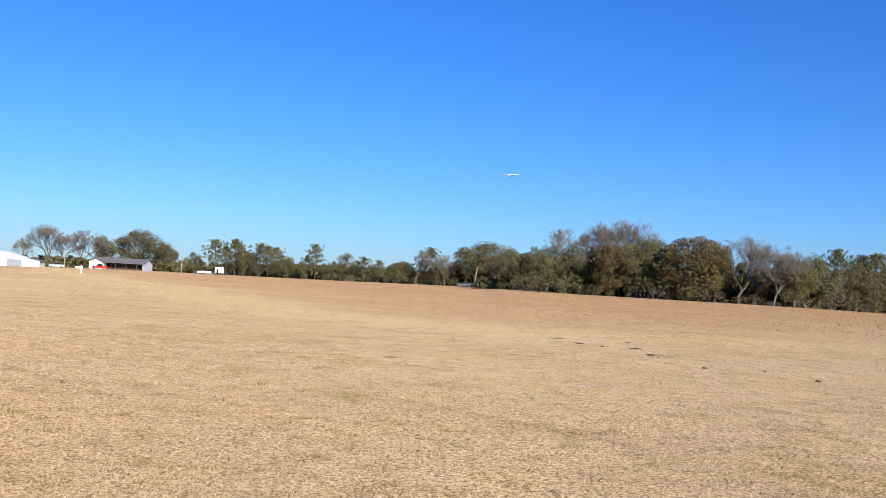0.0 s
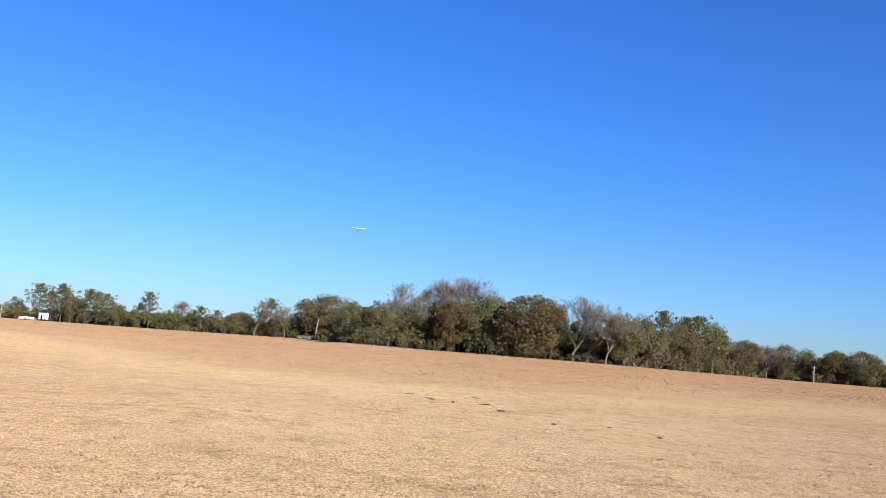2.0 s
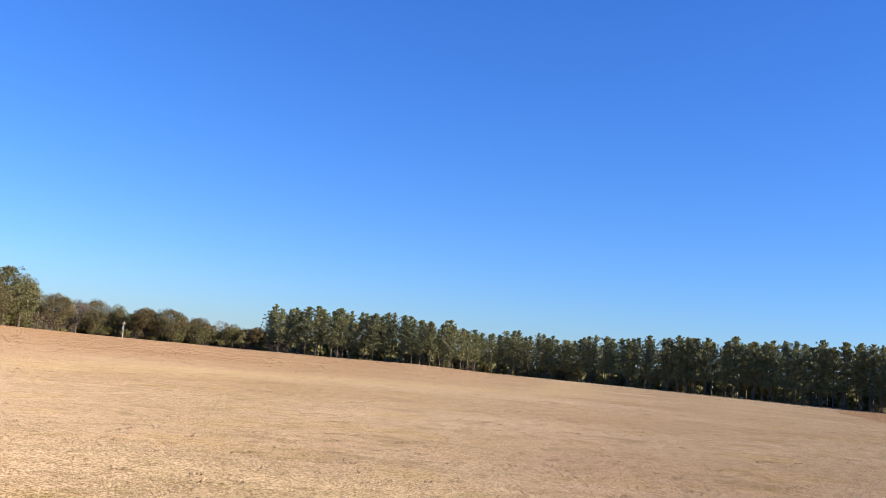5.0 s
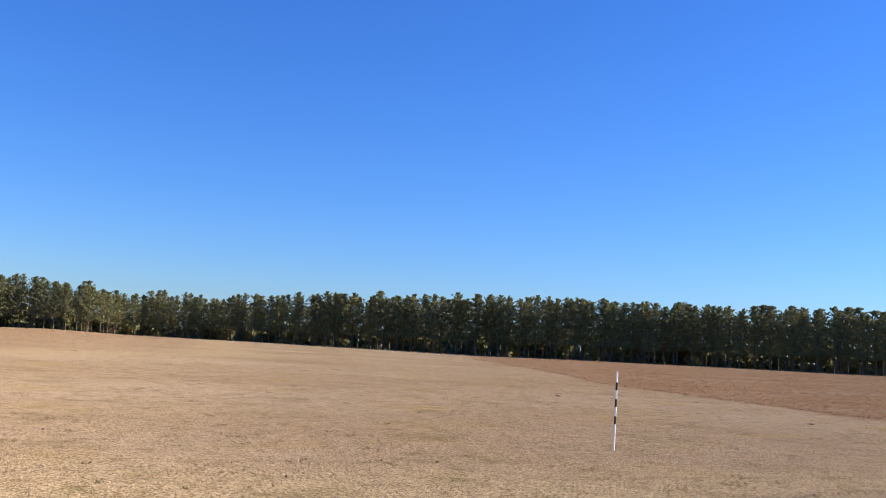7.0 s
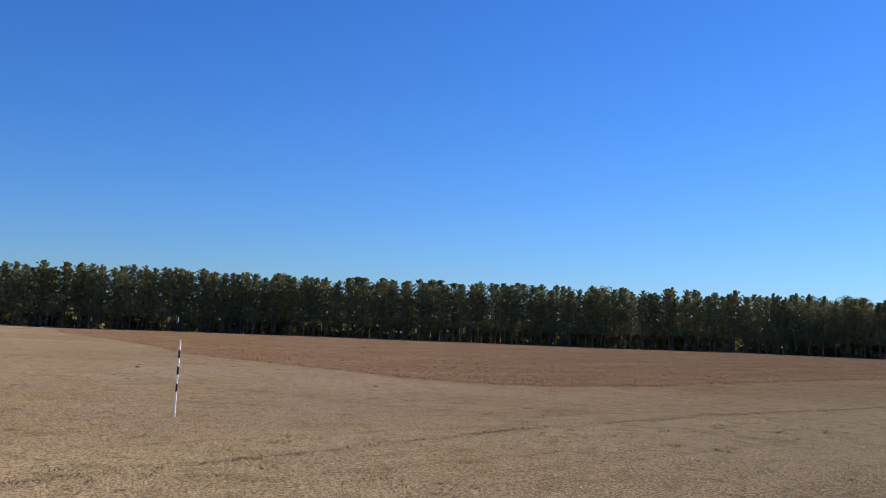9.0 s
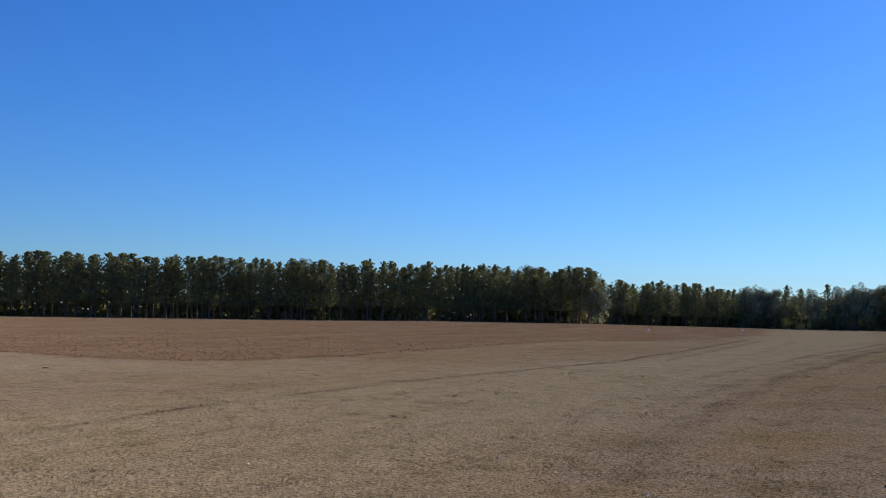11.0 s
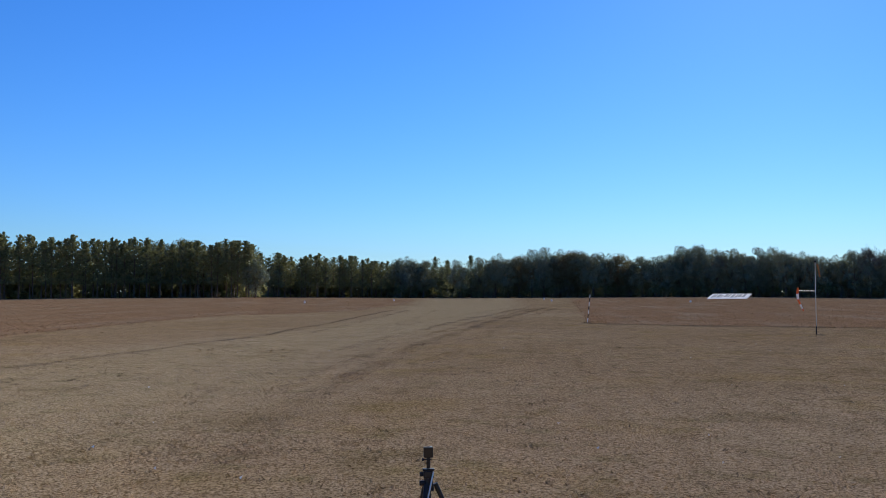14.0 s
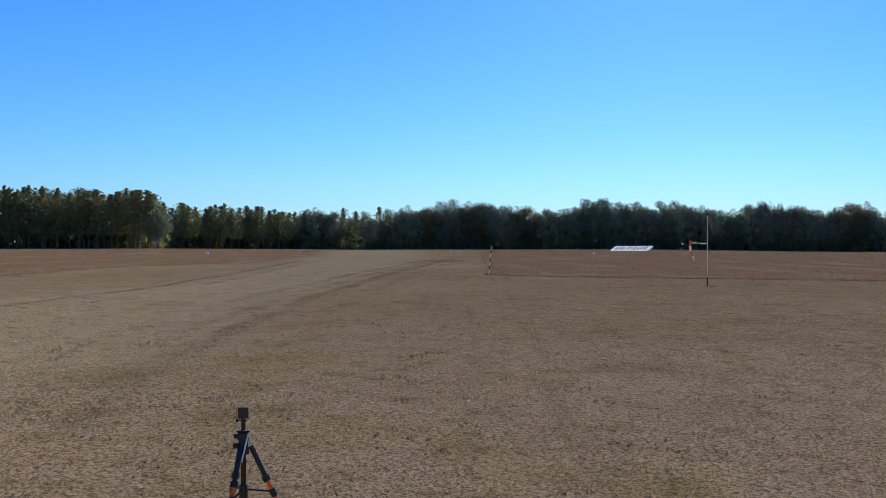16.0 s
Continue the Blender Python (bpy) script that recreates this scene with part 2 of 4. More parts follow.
# outlines of the unmown fields and of the mown runway, in plan
FIELD_B = [(-80, 230), (-44, 143), (-17, 87), (-10, 72), (-5, 57.5), (0, 46), (6, 43), (14, 44), (22, 45), (32, 50), (44, 48), (64, 48), (110, 76), (156, 104), (260, 170), (200, 330), (-150, 420)]
FIELD_C = [(330, 96), (186, 57), (148, 45), (100, 26), (70, 14.7), (56, 10.2), (46, 4), (36.5, -1.6), (33.8, -4.6), (33.8, -7), (37.5, -12.3), (45, -19), (60, -34.5), (73, -58), (108, -94), (190, -168), (280, -200), (330, -40)]
FIELD_D = [(190, -235), (112, -137), (50, -63), (33.5, -43), (32, -41.4), (28, -41.8), (21.5, -44.6), (13.5, -48.0), (-40, -70), (-60, -300), (100, -330)]
RUNWAY = [(6, 14), (20, -3.6), (27.3, -12.5), (34.5, -22.6), (50, -40), (70, -60), (190, -172), (190, -205), (75, -83), (49, -52), (32, -31), (21, -17.5), (12, -8.6), (4, 0)]
RUT_1 = [(9, 4), (14, -0.2), (18.4, -4), (22.3, -8), (26.3, -13), (32, -20.3), (43.6, -32.7), (74, -63)]
# front edge of field D, where the tall grass's shade is painted dark
FIELD_D_SHADE = [(33.5, -43), (32, -41.4), (28, -41.8), (21.5, -44.6), (13.5, -48.0), (0, -54)]
RUT_2 = [(8.4, -5.9), (12.3, -9.5), (15.8, -13.2), (23.5, -21.8), (30.9, -30.9), (39.9, -42.2), (70.6, -82.3)]


def side(poly, p):
    """Signed distance of points p (n, 2) to a polygon's outline, positive inside."""
    q = np.array(poly, float)
    a, b = q, np.roll(q, -1, 0)
    d = np.full(len(p), 1e9)
    inside = np.zeros(len(p), bool)
    for (ax, ay), (bx, by) in zip(a, b):
        ex, ey = bx - ax, by - ay
        k = np.clip(((p[:, 0] - ax) * ex + (p[:, 1] - ay) * ey) / (ex * ex + ey * ey), 0, 1)
        d = np.minimum(d, np.hypot(p[:, 0] - ax - k * ex, p[:, 1] - ay - k * ey))
        cross = ((ay > p[:, 1]) != (by > p[:, 1]))
        xi = ax + (p[:, 1] - ay) * ex / (ey if abs(ey) > 1e-9 else 1e-9)
        inside ^= cross & (p[:, 0] < xi)
    return np.where(inside, d, -d)


def line_dist(line, p):
    d = np.full(len(p), 1e9)
    for (ax, ay), (bx, by) in zip(line[:-1], line[1:]):
        ex, ey = bx - ax, by - ay
        k = np.clip(((p[:, 0] - ax) * ex + (p[:, 1] - ay) * ey) / (ex * ex + ey * ey), 0, 1)
        d = np.minimum(d, np.hypot(p[:, 0] - ax - k * ex, p[:, 1] - ay - k * ey))
    return d


def field_amount(p):
    n = np.array([noise.noise((x * .25, y * .25, 0)) + 0.6 * noise.noise((x * 1.1, y * 1.1, 5)) for x, y in p])
    az = np.degrees(np.arctan2(p[:, 0], p[:, 1]))
    k = np.clip((az + 6) / 14, 0, 1)                 # a mown edge in the north-west that fades out eastward
    sb = side(FIELD_B, p)
    b = np.clip((sb + (1 + 8 * k) + (1.2 + 6 * k) * n) / (3 + 19 * k), 0, 1) * (0.5 + 0.35 * np.clip((sb - 15) / 60, 0, 1))
    c = np.clip((side(FIELD_C, p) + 0.5 + 0.8 * n) / 1.4, 0, 1)
    d = np.clip((side(FIELD_D, p) + 0.3 + 0.4 * n) / 0.8, 0, 1)
    return np.maximum(np.maximum(b, c), d)


def paleness(p):
    """1 on the north side, the runway and the unmown fields, falling with bearing to 0 on the greyer turf of the south.
    """
    az = np.degrees(np.arctan2(p[:, 0], p[:, 1]))
    az = np.where(az < -120, az + 360, az)
    n = np.array([noise.noise((x * .13, y * .13, 2)) for x, y in p])
    run = np.clip((side(RUNWAY, p) + 1.5) / 3.0, 0, 1)
    return np.clip(np.maximum(run, (110 - az) / 22) + 0.45 * n, 0, 1)


def ground_sheet():
    az = np.concatenate([np.arange(-34, 176, 0.5), np.arange(176, 326, 6.0)])
    rs = [0.6]
    while rs[-1] < 420:
        rs.append(rs[-1] * 1.033 + 0.02)
    rs += [520, 700, 1000, 1500, 2400, 4000]
    rs = np.array(rs)
    A, Rr = np.meshgrid(np.radians(az), rs)
    xy = np.stack([Rr * np.sin(A), Rr * np.cos(A)], -1).reshape(-1, 2)
    z = np.array([land(x, y) for x, y in xy])
    co = np.concatenate([xy, z[:, None]], 1)
    na, nr = len(az), len(rs)
    i = np.arange(nr - 1)[:, None] * na + np.arange(na)[None]
    j = np.arange(nr - 1)[:, None] * na + (np.arange(na)[None] + 1) % na
    quads = np.stack([i, j, j + na, i + na], -1).reshape(-1, 4)
    faces = quads.tolist() + [list(range(na))[::-1]]
    me = bpy.data.meshes.new("ground")
    me.from_pydata(co.tolist(), [], faces)
    me.polygons.foreach_set("use_smooth", [True] * len(me.polygons))
    f = field_amount(xy)
    run = np.clip((side(RUNWAY, xy) + 1.0) / 3.0, 0, 1)
    b = side(FIELD_B, xy)
    run = np.maximum(run, 0.9 * np.clip((b + 13) / 5, 0, 1) * np.clip((-1.5 - b) / 3, 0, 1))
    n = np.array([0.6 + 0.5 * noise.noise((x * .4, y * .4, 9)) for x, y in xy])
    rut_or_shade = np.maximum(np.clip(1 - line_dist(RUT_1, xy) / 0.45, 0, 1), 0.85 * np.clip(1 - line_dist(RUT_2, xy) / 0.4, 0, 1)) * np.clip(n, 0, 1) * 0.35
    # shade at field D's front edge, painted with the same dark colour as the ruts
    rut_or_shade = np.maximum(rut_or_shade, np.clip(1 - line_dist(FIELD_D_SHADE, xy) / 0.5, 0, 1) * np.clip(n + .2, 0, 1))
    for name, val in (("field", f), ("strip", run * 0.8), ("rut_or_shade", rut_or_shade), ("pale", paleness(xy))):
        at_ = me.attributes.new(name, 'FLOAT', 'POINT')
        at_.data.foreach_set("value", val.astype(np.float32))
    me.materials.append(GROUND)
    ob = new("ground", me)
    return tagged(ob, "dry tan winter grass field with rust-brown unmown patches", "ground", kind="structure")


ground_sheet()


def blades(name, count, az0, az1, r0, r1, size, width, mat, label, seed, keep=None, lean=0.9, per=1, power=0.0, roots=None):
    """Loose blades of dry grass: one triangle each, rooted in the ground."""
    g = np.random.default_rng(seed)
    u = g.random(count)
    r = r0 * (r1 / r0) ** u if power else np.sqrt(r0 ** 2 + u * (r1 ** 2 - r0 ** 2))
    a = np.radians(az0 + (az1 - az0) * g.random(count))
    p = np.stack([r * np.sin(a), r * np.cos(a)], 1)
    if roots is not None:
        p = roots
    if keep is not None:
        p = p[keep(p, g)]
    p = np.repeat(p, per, 0)
    n = len(p)
    if per > 1:
        p = p + g.normal(0, size * 0.35 if per < 6 else 0.055, (n, 2)) * ((1, 1) if per < 6 else (1.5, 1))
    r = np.hypot(p[:, 0], p[:, 1])
    z = np.array([land(x, y) for x, y in p]) - 0.01
    h = size * (0.5 + g.random(n))
    t = g.random(n) * 2 * np.pi
    l = lean * h * (0.3 + g.random(n))
    s = g.random(n) * 2 * np.pi
    w = width * np.maximum(r / r0, 1) ** 0.55 * (0.6 + 0.8 * g.random(n)) * 0.5
    co = np.empty((n, 3, 3))
    co[:, 0] = np.stack([p[:, 0] + w * np.cos(s), p[:, 1] + w * np.sin(s), z], 1)
    co[:, 1] = np.stack([p[:, 0] - w * np.cos(s), p[:, 1] - w * np.sin(s), z], 1)
    co[:, 2] = np.stack([p[:, 0] + l * np.cos(t), p[:, 1] + l * np.sin(t), z + h], 1)
    me = bpy.data.meshes.new(name)
    me.vertices.add(n * 3); me.loops.add(n * 3); me.polygons.add(n)
    me.vertices.foreach_set("co", co.astype(np.float32).ravel())
    me.loops.foreach_set("vertex_index", np.arange(n * 3, dtype=np.int32))
    me.polygons.foreach_set("loop_start", np.arange(0, n * 3, 3, dtype=np.int32))
    me.update(calc_edges=True)
    pv = me.attributes.new("pale", 'FLOAT', 'POINT')
    pv.data.foreach_set("value", np.repeat(paleness(p) if mat is not RUSTGRASS else np.ones(n), 3).astype(np.float32))
    me.materials.append(mat)
    return tagged(new(name, me), label, "grass", kind="stuff")


def clumpy(lo, hi, f=0.5, tight=0.0):
    return lambda p, g: np.array([0.5 + tight * noise.noise((x * 15, y * 15, 6)) + 0.5 * noise.noise((x * f, y * f, 1)) + 0.35 * noise.noise((x * f * 5, y * f * 5, 4)) for x, y in p]) > lo + (hi - lo) * g.random(len(p))


blades("mown_grass", 1000000, -32, 170, 5.0, 48, 0.025, 0.0088, STRAW, "short mown dry tan winter grass blades", 11, clumpy(0.1, 0.8, 0.5, 0.65), 1.2, 1, 1.0)
blades("grass_tufts", 150000, -30, 168, 6, 36, 0.015, 0.0085, DARKTUFT, "scattered tufts of dry tan grass", 12, clumpy(0.3, 0.8, 0.15), 2.2, 3, 1.0)

blades("grass_tufts", 3600, -30, 168, 7, 70, 0.032, 0.022, DARKTUFT, "small dark dead tufts in the mown grass", 15, clumpy(0.25, 0.75, 0.12), 1.8, 9, 1.0)


def in_fields(p, g):
    m = np.maximum(side(FIELD_C, p), side(FIELD_D, p))
    return (m > 0) & (g.random(len(p)) < np.where(m < 1.0, 1.0, 0.3))


def in_north(p, g):
    return np.clip(side(FIELD_B, p) / 40, 0, 0.8) > g.random(len(p))


blades("field_grass", 110000, 60, 172, 33, 235, 0.055, 0.045, RUSTGRASS, "unmown rust-brown dry field grass", 13, in_fields, 1.5, 3, 1.0)
blades("field_grass", 60000, -30, 62, 44, 250, 0.07, 0.045, RUSTGRASS, "thin reddish dry field grass", 14, in_north, 1.3, 3, 1.0)



def along_line(line, count, spread, seed, shift=0.0, rough=0.6):
    """Roots strewn along a line in plan, thinning out in places."""
    g = np.random.default_rng(seed)
    q = np.array(line, float)
    d = np.diff(q, axis=0)
    l = np.hypot(d[:, 0], d[:, 1])
    s = l.sum() * g.random(count) ** 1.25
    i = np.minimum(np.searchsorted(np.cumsum(l), s), len(l) - 1)
    k = (s - np.concatenate([[0], np.cumsum(l)])[i]) / l[i]
    side_way = np.stack([-d[:, 1], d[:, 0]], 1)[i] / l[i][:, None]
    wander = np.array([0.25 * noise.noise((a * .15, seed, 0)) for a in s])
    p = q[i] + d[i] * k[:, None] + side_way * (shift + wander + g.normal(0, spread, count))[:, None]
    return p[np.array([noise.noise((a * .35, seed + shift, 7)) for a in s]) > g.random(count) * rough - 0.3]


# wheel marks and mower edges of the runway: rows of bent dark grass; the last row paints field D's edge shade
for i, (line, shift, spread, count, size) in enumerate((
        (RUT_1, 0.0, .06, 5000, .035), (RUT_1, -1.5, .2, 2500, .025), (RUT_1, -4.2, .3, 2500, .02), (RUT_2, 0.0, .22, 11000, .028), (RUT_2, 0.9, .2, 8000, .025),
        (RUT_2, 2.1, .2, 7000, .025), (RUT_2, -1.3, .25, 6000, .025), (RUT_2, 4.0, .35, 3000, .02), (FIELD_D_SHADE, 0.0, .10, 4000, .05))):
    blades("wheel_marks", 1, 0, 1, 12, 13, size, 0.022, MARKGRASS, "row of dark grass along a wheel mark or painting a field edge's shade", 40 + i, None, 1.6, 2, 0.0, along_line(line, count, spread, 60 + i, shift, 0.9))


# ---------------------------------------------------------------- helpers for things
def part(name, bm, material, parent=None, label="", smooth=False):
    me = bpy.data.meshes.new(name)
    bm.to_mesh(me)
    bm.free()
    me.materials.append(material)
    if smooth:
        me.polygons.foreach_set("use_smooth", [True] * len(me.polygons))
    ob = new(name, me)
    if parent is not None:
        ob.parent = parent
    if label:
        ob["label"] = label
    return ob


def empty(name, m, label, category, group=""):
    e = new(name)
    e.empty_display_size = 0.2
    e.matrix_basis = m
    return tagged(e, label, category, group)


def box(x0, x1, y0, y1, z0, z1, bevel=0.0, bm=None):
    b2 = bmesh.new()
    bmesh.ops.create_cube(b2, size=1)
    b2.transform(pose((x0 + x1) / 2, (y0 + y1) / 2, (z0 + z1) / 2) @ Matrix.Diagonal((x1 - x0, y1 - y0, z1 - z0, 1)))
    if bevel:
        bmesh.ops.bevel(b2, geom=b2.edges[:], offset=bevel, segments=2, affect='EDGES', profile=0.5)
    return b2 if bm is None else join(bm, b2)


def join(bm, other):
    me = bpy.data.meshes.new("tmp")
    other.to_mesh(me)
    other.free()
    bm.from_mesh(me)
    bpy.data.meshes.remove(me)
    return bm


def tube(p, q, r0, r1=None, n=8, bm=None, caps=True):
    bm = bmesh.new() if bm is None else bm
    p, q = Vector(p), Vector(q)
    r1 = r0 if r1 is None else r1
    m = (q - p).to_track_quat("Z", "Y").to_matrix()
    rings = []
    for c, r in ((p, r0), (q, r1)):
        rings.append([bm.verts.new(c + m @ Vector((r * math.cos(6.2832 * i / n), r * math.sin(6.2832 * i / n), 0))) for i in range(n)])
    for i in range(n):
        bm.faces.new((rings[0][i], rings[0][(i + 1) % n], rings[1][(i + 1) % n], rings[1][i]))
    if caps:
        bm.faces.new(rings[0][::-1])
        bm.faces.new(rings[1])
    return bm


def prism(outline, y0, y1):
    """A solid with an outline in x, z, drawn out along y."""
    bm = bmesh.new()
    a = [bm.verts.new((x, y0, z)) for x, z in outline]
    b = [bm.verts.new((x, y1, z)) for x, z in outline]
    bm.faces.new(a)
    bm.faces.new(b[::-1])
    for i in range(len(a)):
        j = (i + 1) % len(a)
        bm.faces.new((a[j], a[i], b[i], b[j]))
    bmesh.ops.recalc_face_normals(bm, faces=bm.faces[:])
    return bm


def facing(az, r, dz=0.0, turn=0.0):
    """Pose on the ground at a bearing and distance; local y points away from the runway's corner."""
    v = at(az, r, dz)
    return pose(v.x, v.y, v.z, 0, 0, -az + turn)


# ---------------------------------------------------------------- trees
class Leaves:
    """Gathers many small leaf blades into one mesh, with a tone for each clump."""

    def __init__(self, seed):
        self.g = np.random.default_rng(seed)
        self.co, self.tone = [], []

    def add(self, centres, size, flat=0.6, long=1.0, tone=None, way=None, face=None):
        n = len(centres)
        u = self.g.normal(size=(n, 3))
        u[:, 2] *= flat
        u /= np.linalg.norm(u, axis=1)[:, None]
        if way is not None:
            u = u * 0.7 + way
            u /= np.linalg.norm(u, axis=1)[:, None]
        if face is not None:
            f = face + 0.45 * self.g.normal(size=(n, 3))
            f /= np.linalg.norm(f, axis=1)[:, None]
            u -= (u * f).sum(1)[:, None] * f
            u /= np.linalg.norm(u, axis=1)[:, None]
        w = self.g.normal(size=(n, 3)) if face is None else np.cross(f, u)
        w -= (w * u).sum(1)[:, None] * u
        w /= np.linalg.norm(w, axis=1)[:, None]
        s = size * (0.55 + 0.9 * self.g.random(n))[:, None]
        u, w = u * s * long, w * s * 0.55
        self.co.append(np.stack([centres - u * .5, centres + w * .5, centres + u * .5, centres - w * .5], 1))
        self.tone.append(np.full(n, self.g.random() if tone is None else tone))

    def blob(self, c, rx, ry, rz, n, size, flat=0.6, long=1.0, shell=0.55, tone=None, way=None, turned=False):
        d = self.g.normal(size=(n, 3))
        d /= np.linalg.norm(d, axis=1)[:, None]
        k = shell + (1 - shell) * self.g.random(n) ** 0.6
        self.add(np.array(c) + d * k[:, None] * np.array([rx, ry, rz]), size, flat, long, tone, way, d if turned else None)

    def mesh(self, name, mat):
        co = np.concatenate(self.co).astype(np.float32)
        n = len(co)
        me = bpy.data.meshes.new(name)
        me.vertices.add(n * 4); me.loops.add(n * 4); me.polygons.add(n)
        me.vertices.foreach_set("co", co.ravel())
        me.loops.foreach_set("vertex_index", np.arange(n * 4, dtype=np.int32))
        me.polygons.foreach_set("loop_start", np.arange(0, n * 4, 4, dtype=np.int32))
        me.update(calc_edges=True)
        tone = me.attributes.new("clump", 'FLOAT', 'POINT')
        tone.data.foreach_set("value", np.repeat(np.concatenate(self.tone), 4).astype(np.float32))
        me.materials.append(mat)
        return me


def limb(bm, p, q, r0, r1, n=5, bend=0.0, g=None):
    mid = (Vector(p) + Vector(q)) / 2
    if g is not None:
        mid += Vector(g.normal(0, bend, 3))
    tube(p, mid, r0, (r0 + r1) / 2, n, bm, False)
    tube(mid, q, (r0 + r1) / 2, r1, n, bm, False)


def oak(h, w, seed, low=0.04, leaf=0.21, lobes=52, dome=False):
    """Broad tree, crown of leafy lobes on real limbs. h, w in metres; built at the origin."""
    g = np.random.default_rng(seed)
    bm = bmesh.new()
    fork = Vector((g.normal(0, .2), g.normal(0, .2), h * 0.28))
    tube((0, 0, -0.3), fork, 0.032 * h, 0.024 * h, 7, bm, False)
    lv = Leaves(seed)
    ctr = np.array([0, 0, h * (low + (1 - low) * 0.48)])
    half = h * (1 - low) * 0.5
    lean = g.normal(0, .06 * w, 2)
    for i in range(lobes):
        d = g.normal(size=3)
        d /= np.linalg.norm(d)
        d[2] = abs(d[2]) if g.random() < .3 else d[2]
        k = (0.72 + 0.16 * g.random()) if dome else 0.45 + 0.45 * g.random()
        c = ctr + d * k * np.array([w * .5, w * .5, half])
        c[:2] += lean * c[2] / h
        if not dome:
            c[:2] *= 1.12 - 0.34 * abs(c[2] / h - 0.45) * 2
        s = (0.075 + 0.075 * g.random()) * min(w, h) * (0.8 if dome else 1.0)
        c[2] = min(c[2], h - s * 0.7)
        n = int(3000 * (s / min(w, h)) ** 1.3) + 20
        lv.blob(c, s, s, s * (0.75 + .25 * g.random()), n, leaf, 0.8, 1.1, 0.72, None, None, True)
        if i < 14:
            limb(bm, fork, c, 0.012 * h, 0.004 * h, 4, 0.03 * h, g)
    for i in range(20 if not dome else 30):           # inner foliage, toned darker to paint the shade inside the crown
        d = g.normal(size=3)
        c = ctr + d / np.linalg.norm(d) * (.42 if not dome else .58) * np.array([w * .5, w * .5, half])
        lv.blob(c, w * .2, w * .2, half * .36, 50, leaf * 2.4, 0.6, 1.0, 0.3, 0.6 * g.random(), None, True)
    return bm, lv


def pine(h, w, seed, bare=0.35, leaf=0.25, flat_top=False):
    """Pine: straight trunk, whorls of upturned branches that end in tufts of needles."""
    g = np.random.default_rng(seed)
    bm = bmesh.new()
    top = Vector((g.normal(0, .25), g.normal(0, .25), h * 0.97))
    tube((0, 0, -0.3), top * 0.55, 0.15, 0.12, 6, bm, False)
    tube(top * 0.55, top, 0.12, 0.03, 5, bm, False)
    lv = Leaves(seed)
    levels = int(19 * (1 - bare) / 0.65)
    for i in range(levels):
        f = bare + (1 - bare) * (i + 0.6 * g.random()) / levels
        k = (f - bare) / (1 - bare)
        if flat_top:
            reach = w * .5 * (0.45 + 0.6 * math.sin(3.1 * min(1, k + .12))) * (0.4 if k > 0.9 else 1.0)
        else:
            reach = w * 0.5 * min(0.62 + 0.7 * k, 1.38 * (1 - k) ** 0.80 + 0.02)
        tuft = 0.66 if flat_top else 0.26 + 0.36 * (1 - k)
        for j in range(4):
            if g.random() < (0.45 if k < .22 else 0.12):
                continue
            a = 6.2832 * (j + g.random()) / 4
            l = reach * (0.35 + 0.85 * g.random())
            p = Vector((top.x * f, top.y * f, f * h))
            rise = 0.05 + 0.75 * k
            q = p + Vector((l * math.cos(a), l * math.sin(a), l * rise))
            tube(p, q, 0.035, 0.012, 3, bm, False)
            way = np.array([math.cos(a), math.sin(a), rise + .35 + 1.1 * k * k]) * 0.8
            tone = g.random()
            # the tuft nearer the trunk gets a darker tone, as painted shade
            for s in (0.5, 0.95):
                c = np.array(p.lerp(q, s))
                lv.blob(c, tuft, tuft, tuft * .6, 18, leaf, 0.8, 1.8, 0.1, tone * (.6 + .4 * s), way)
        if not flat_top:                              # needles round the trunk, their shade painted by a fixed low tone
            lv.blob((top.x * f, top.y * f, f * h), reach * .5, reach * .5, .5, 12, leaf * 2.4, 0.8, 1.3, 0.2, 0.45)
    for k in range(4):
        lv.blob((top.x, top.y, h * (.945 + .016 * k)), .20 - .04 * k, .20 - .04 * k, h * .014, 7, leaf * .8, 1.0, 1.7, 0.1, .5, np.array([0, 0, 1.2]))
    for k in range(5):                                # dead stubs under the crown
        a, z = g.uniform(0, 6.28), h * bare * g.uniform(.35, 1)
        tube((0, 0, z), (1.2 * math.cos(a), 1.2 * math.sin(a), z + .2), .02, .008, 3, bm, False)
    return bm, lv


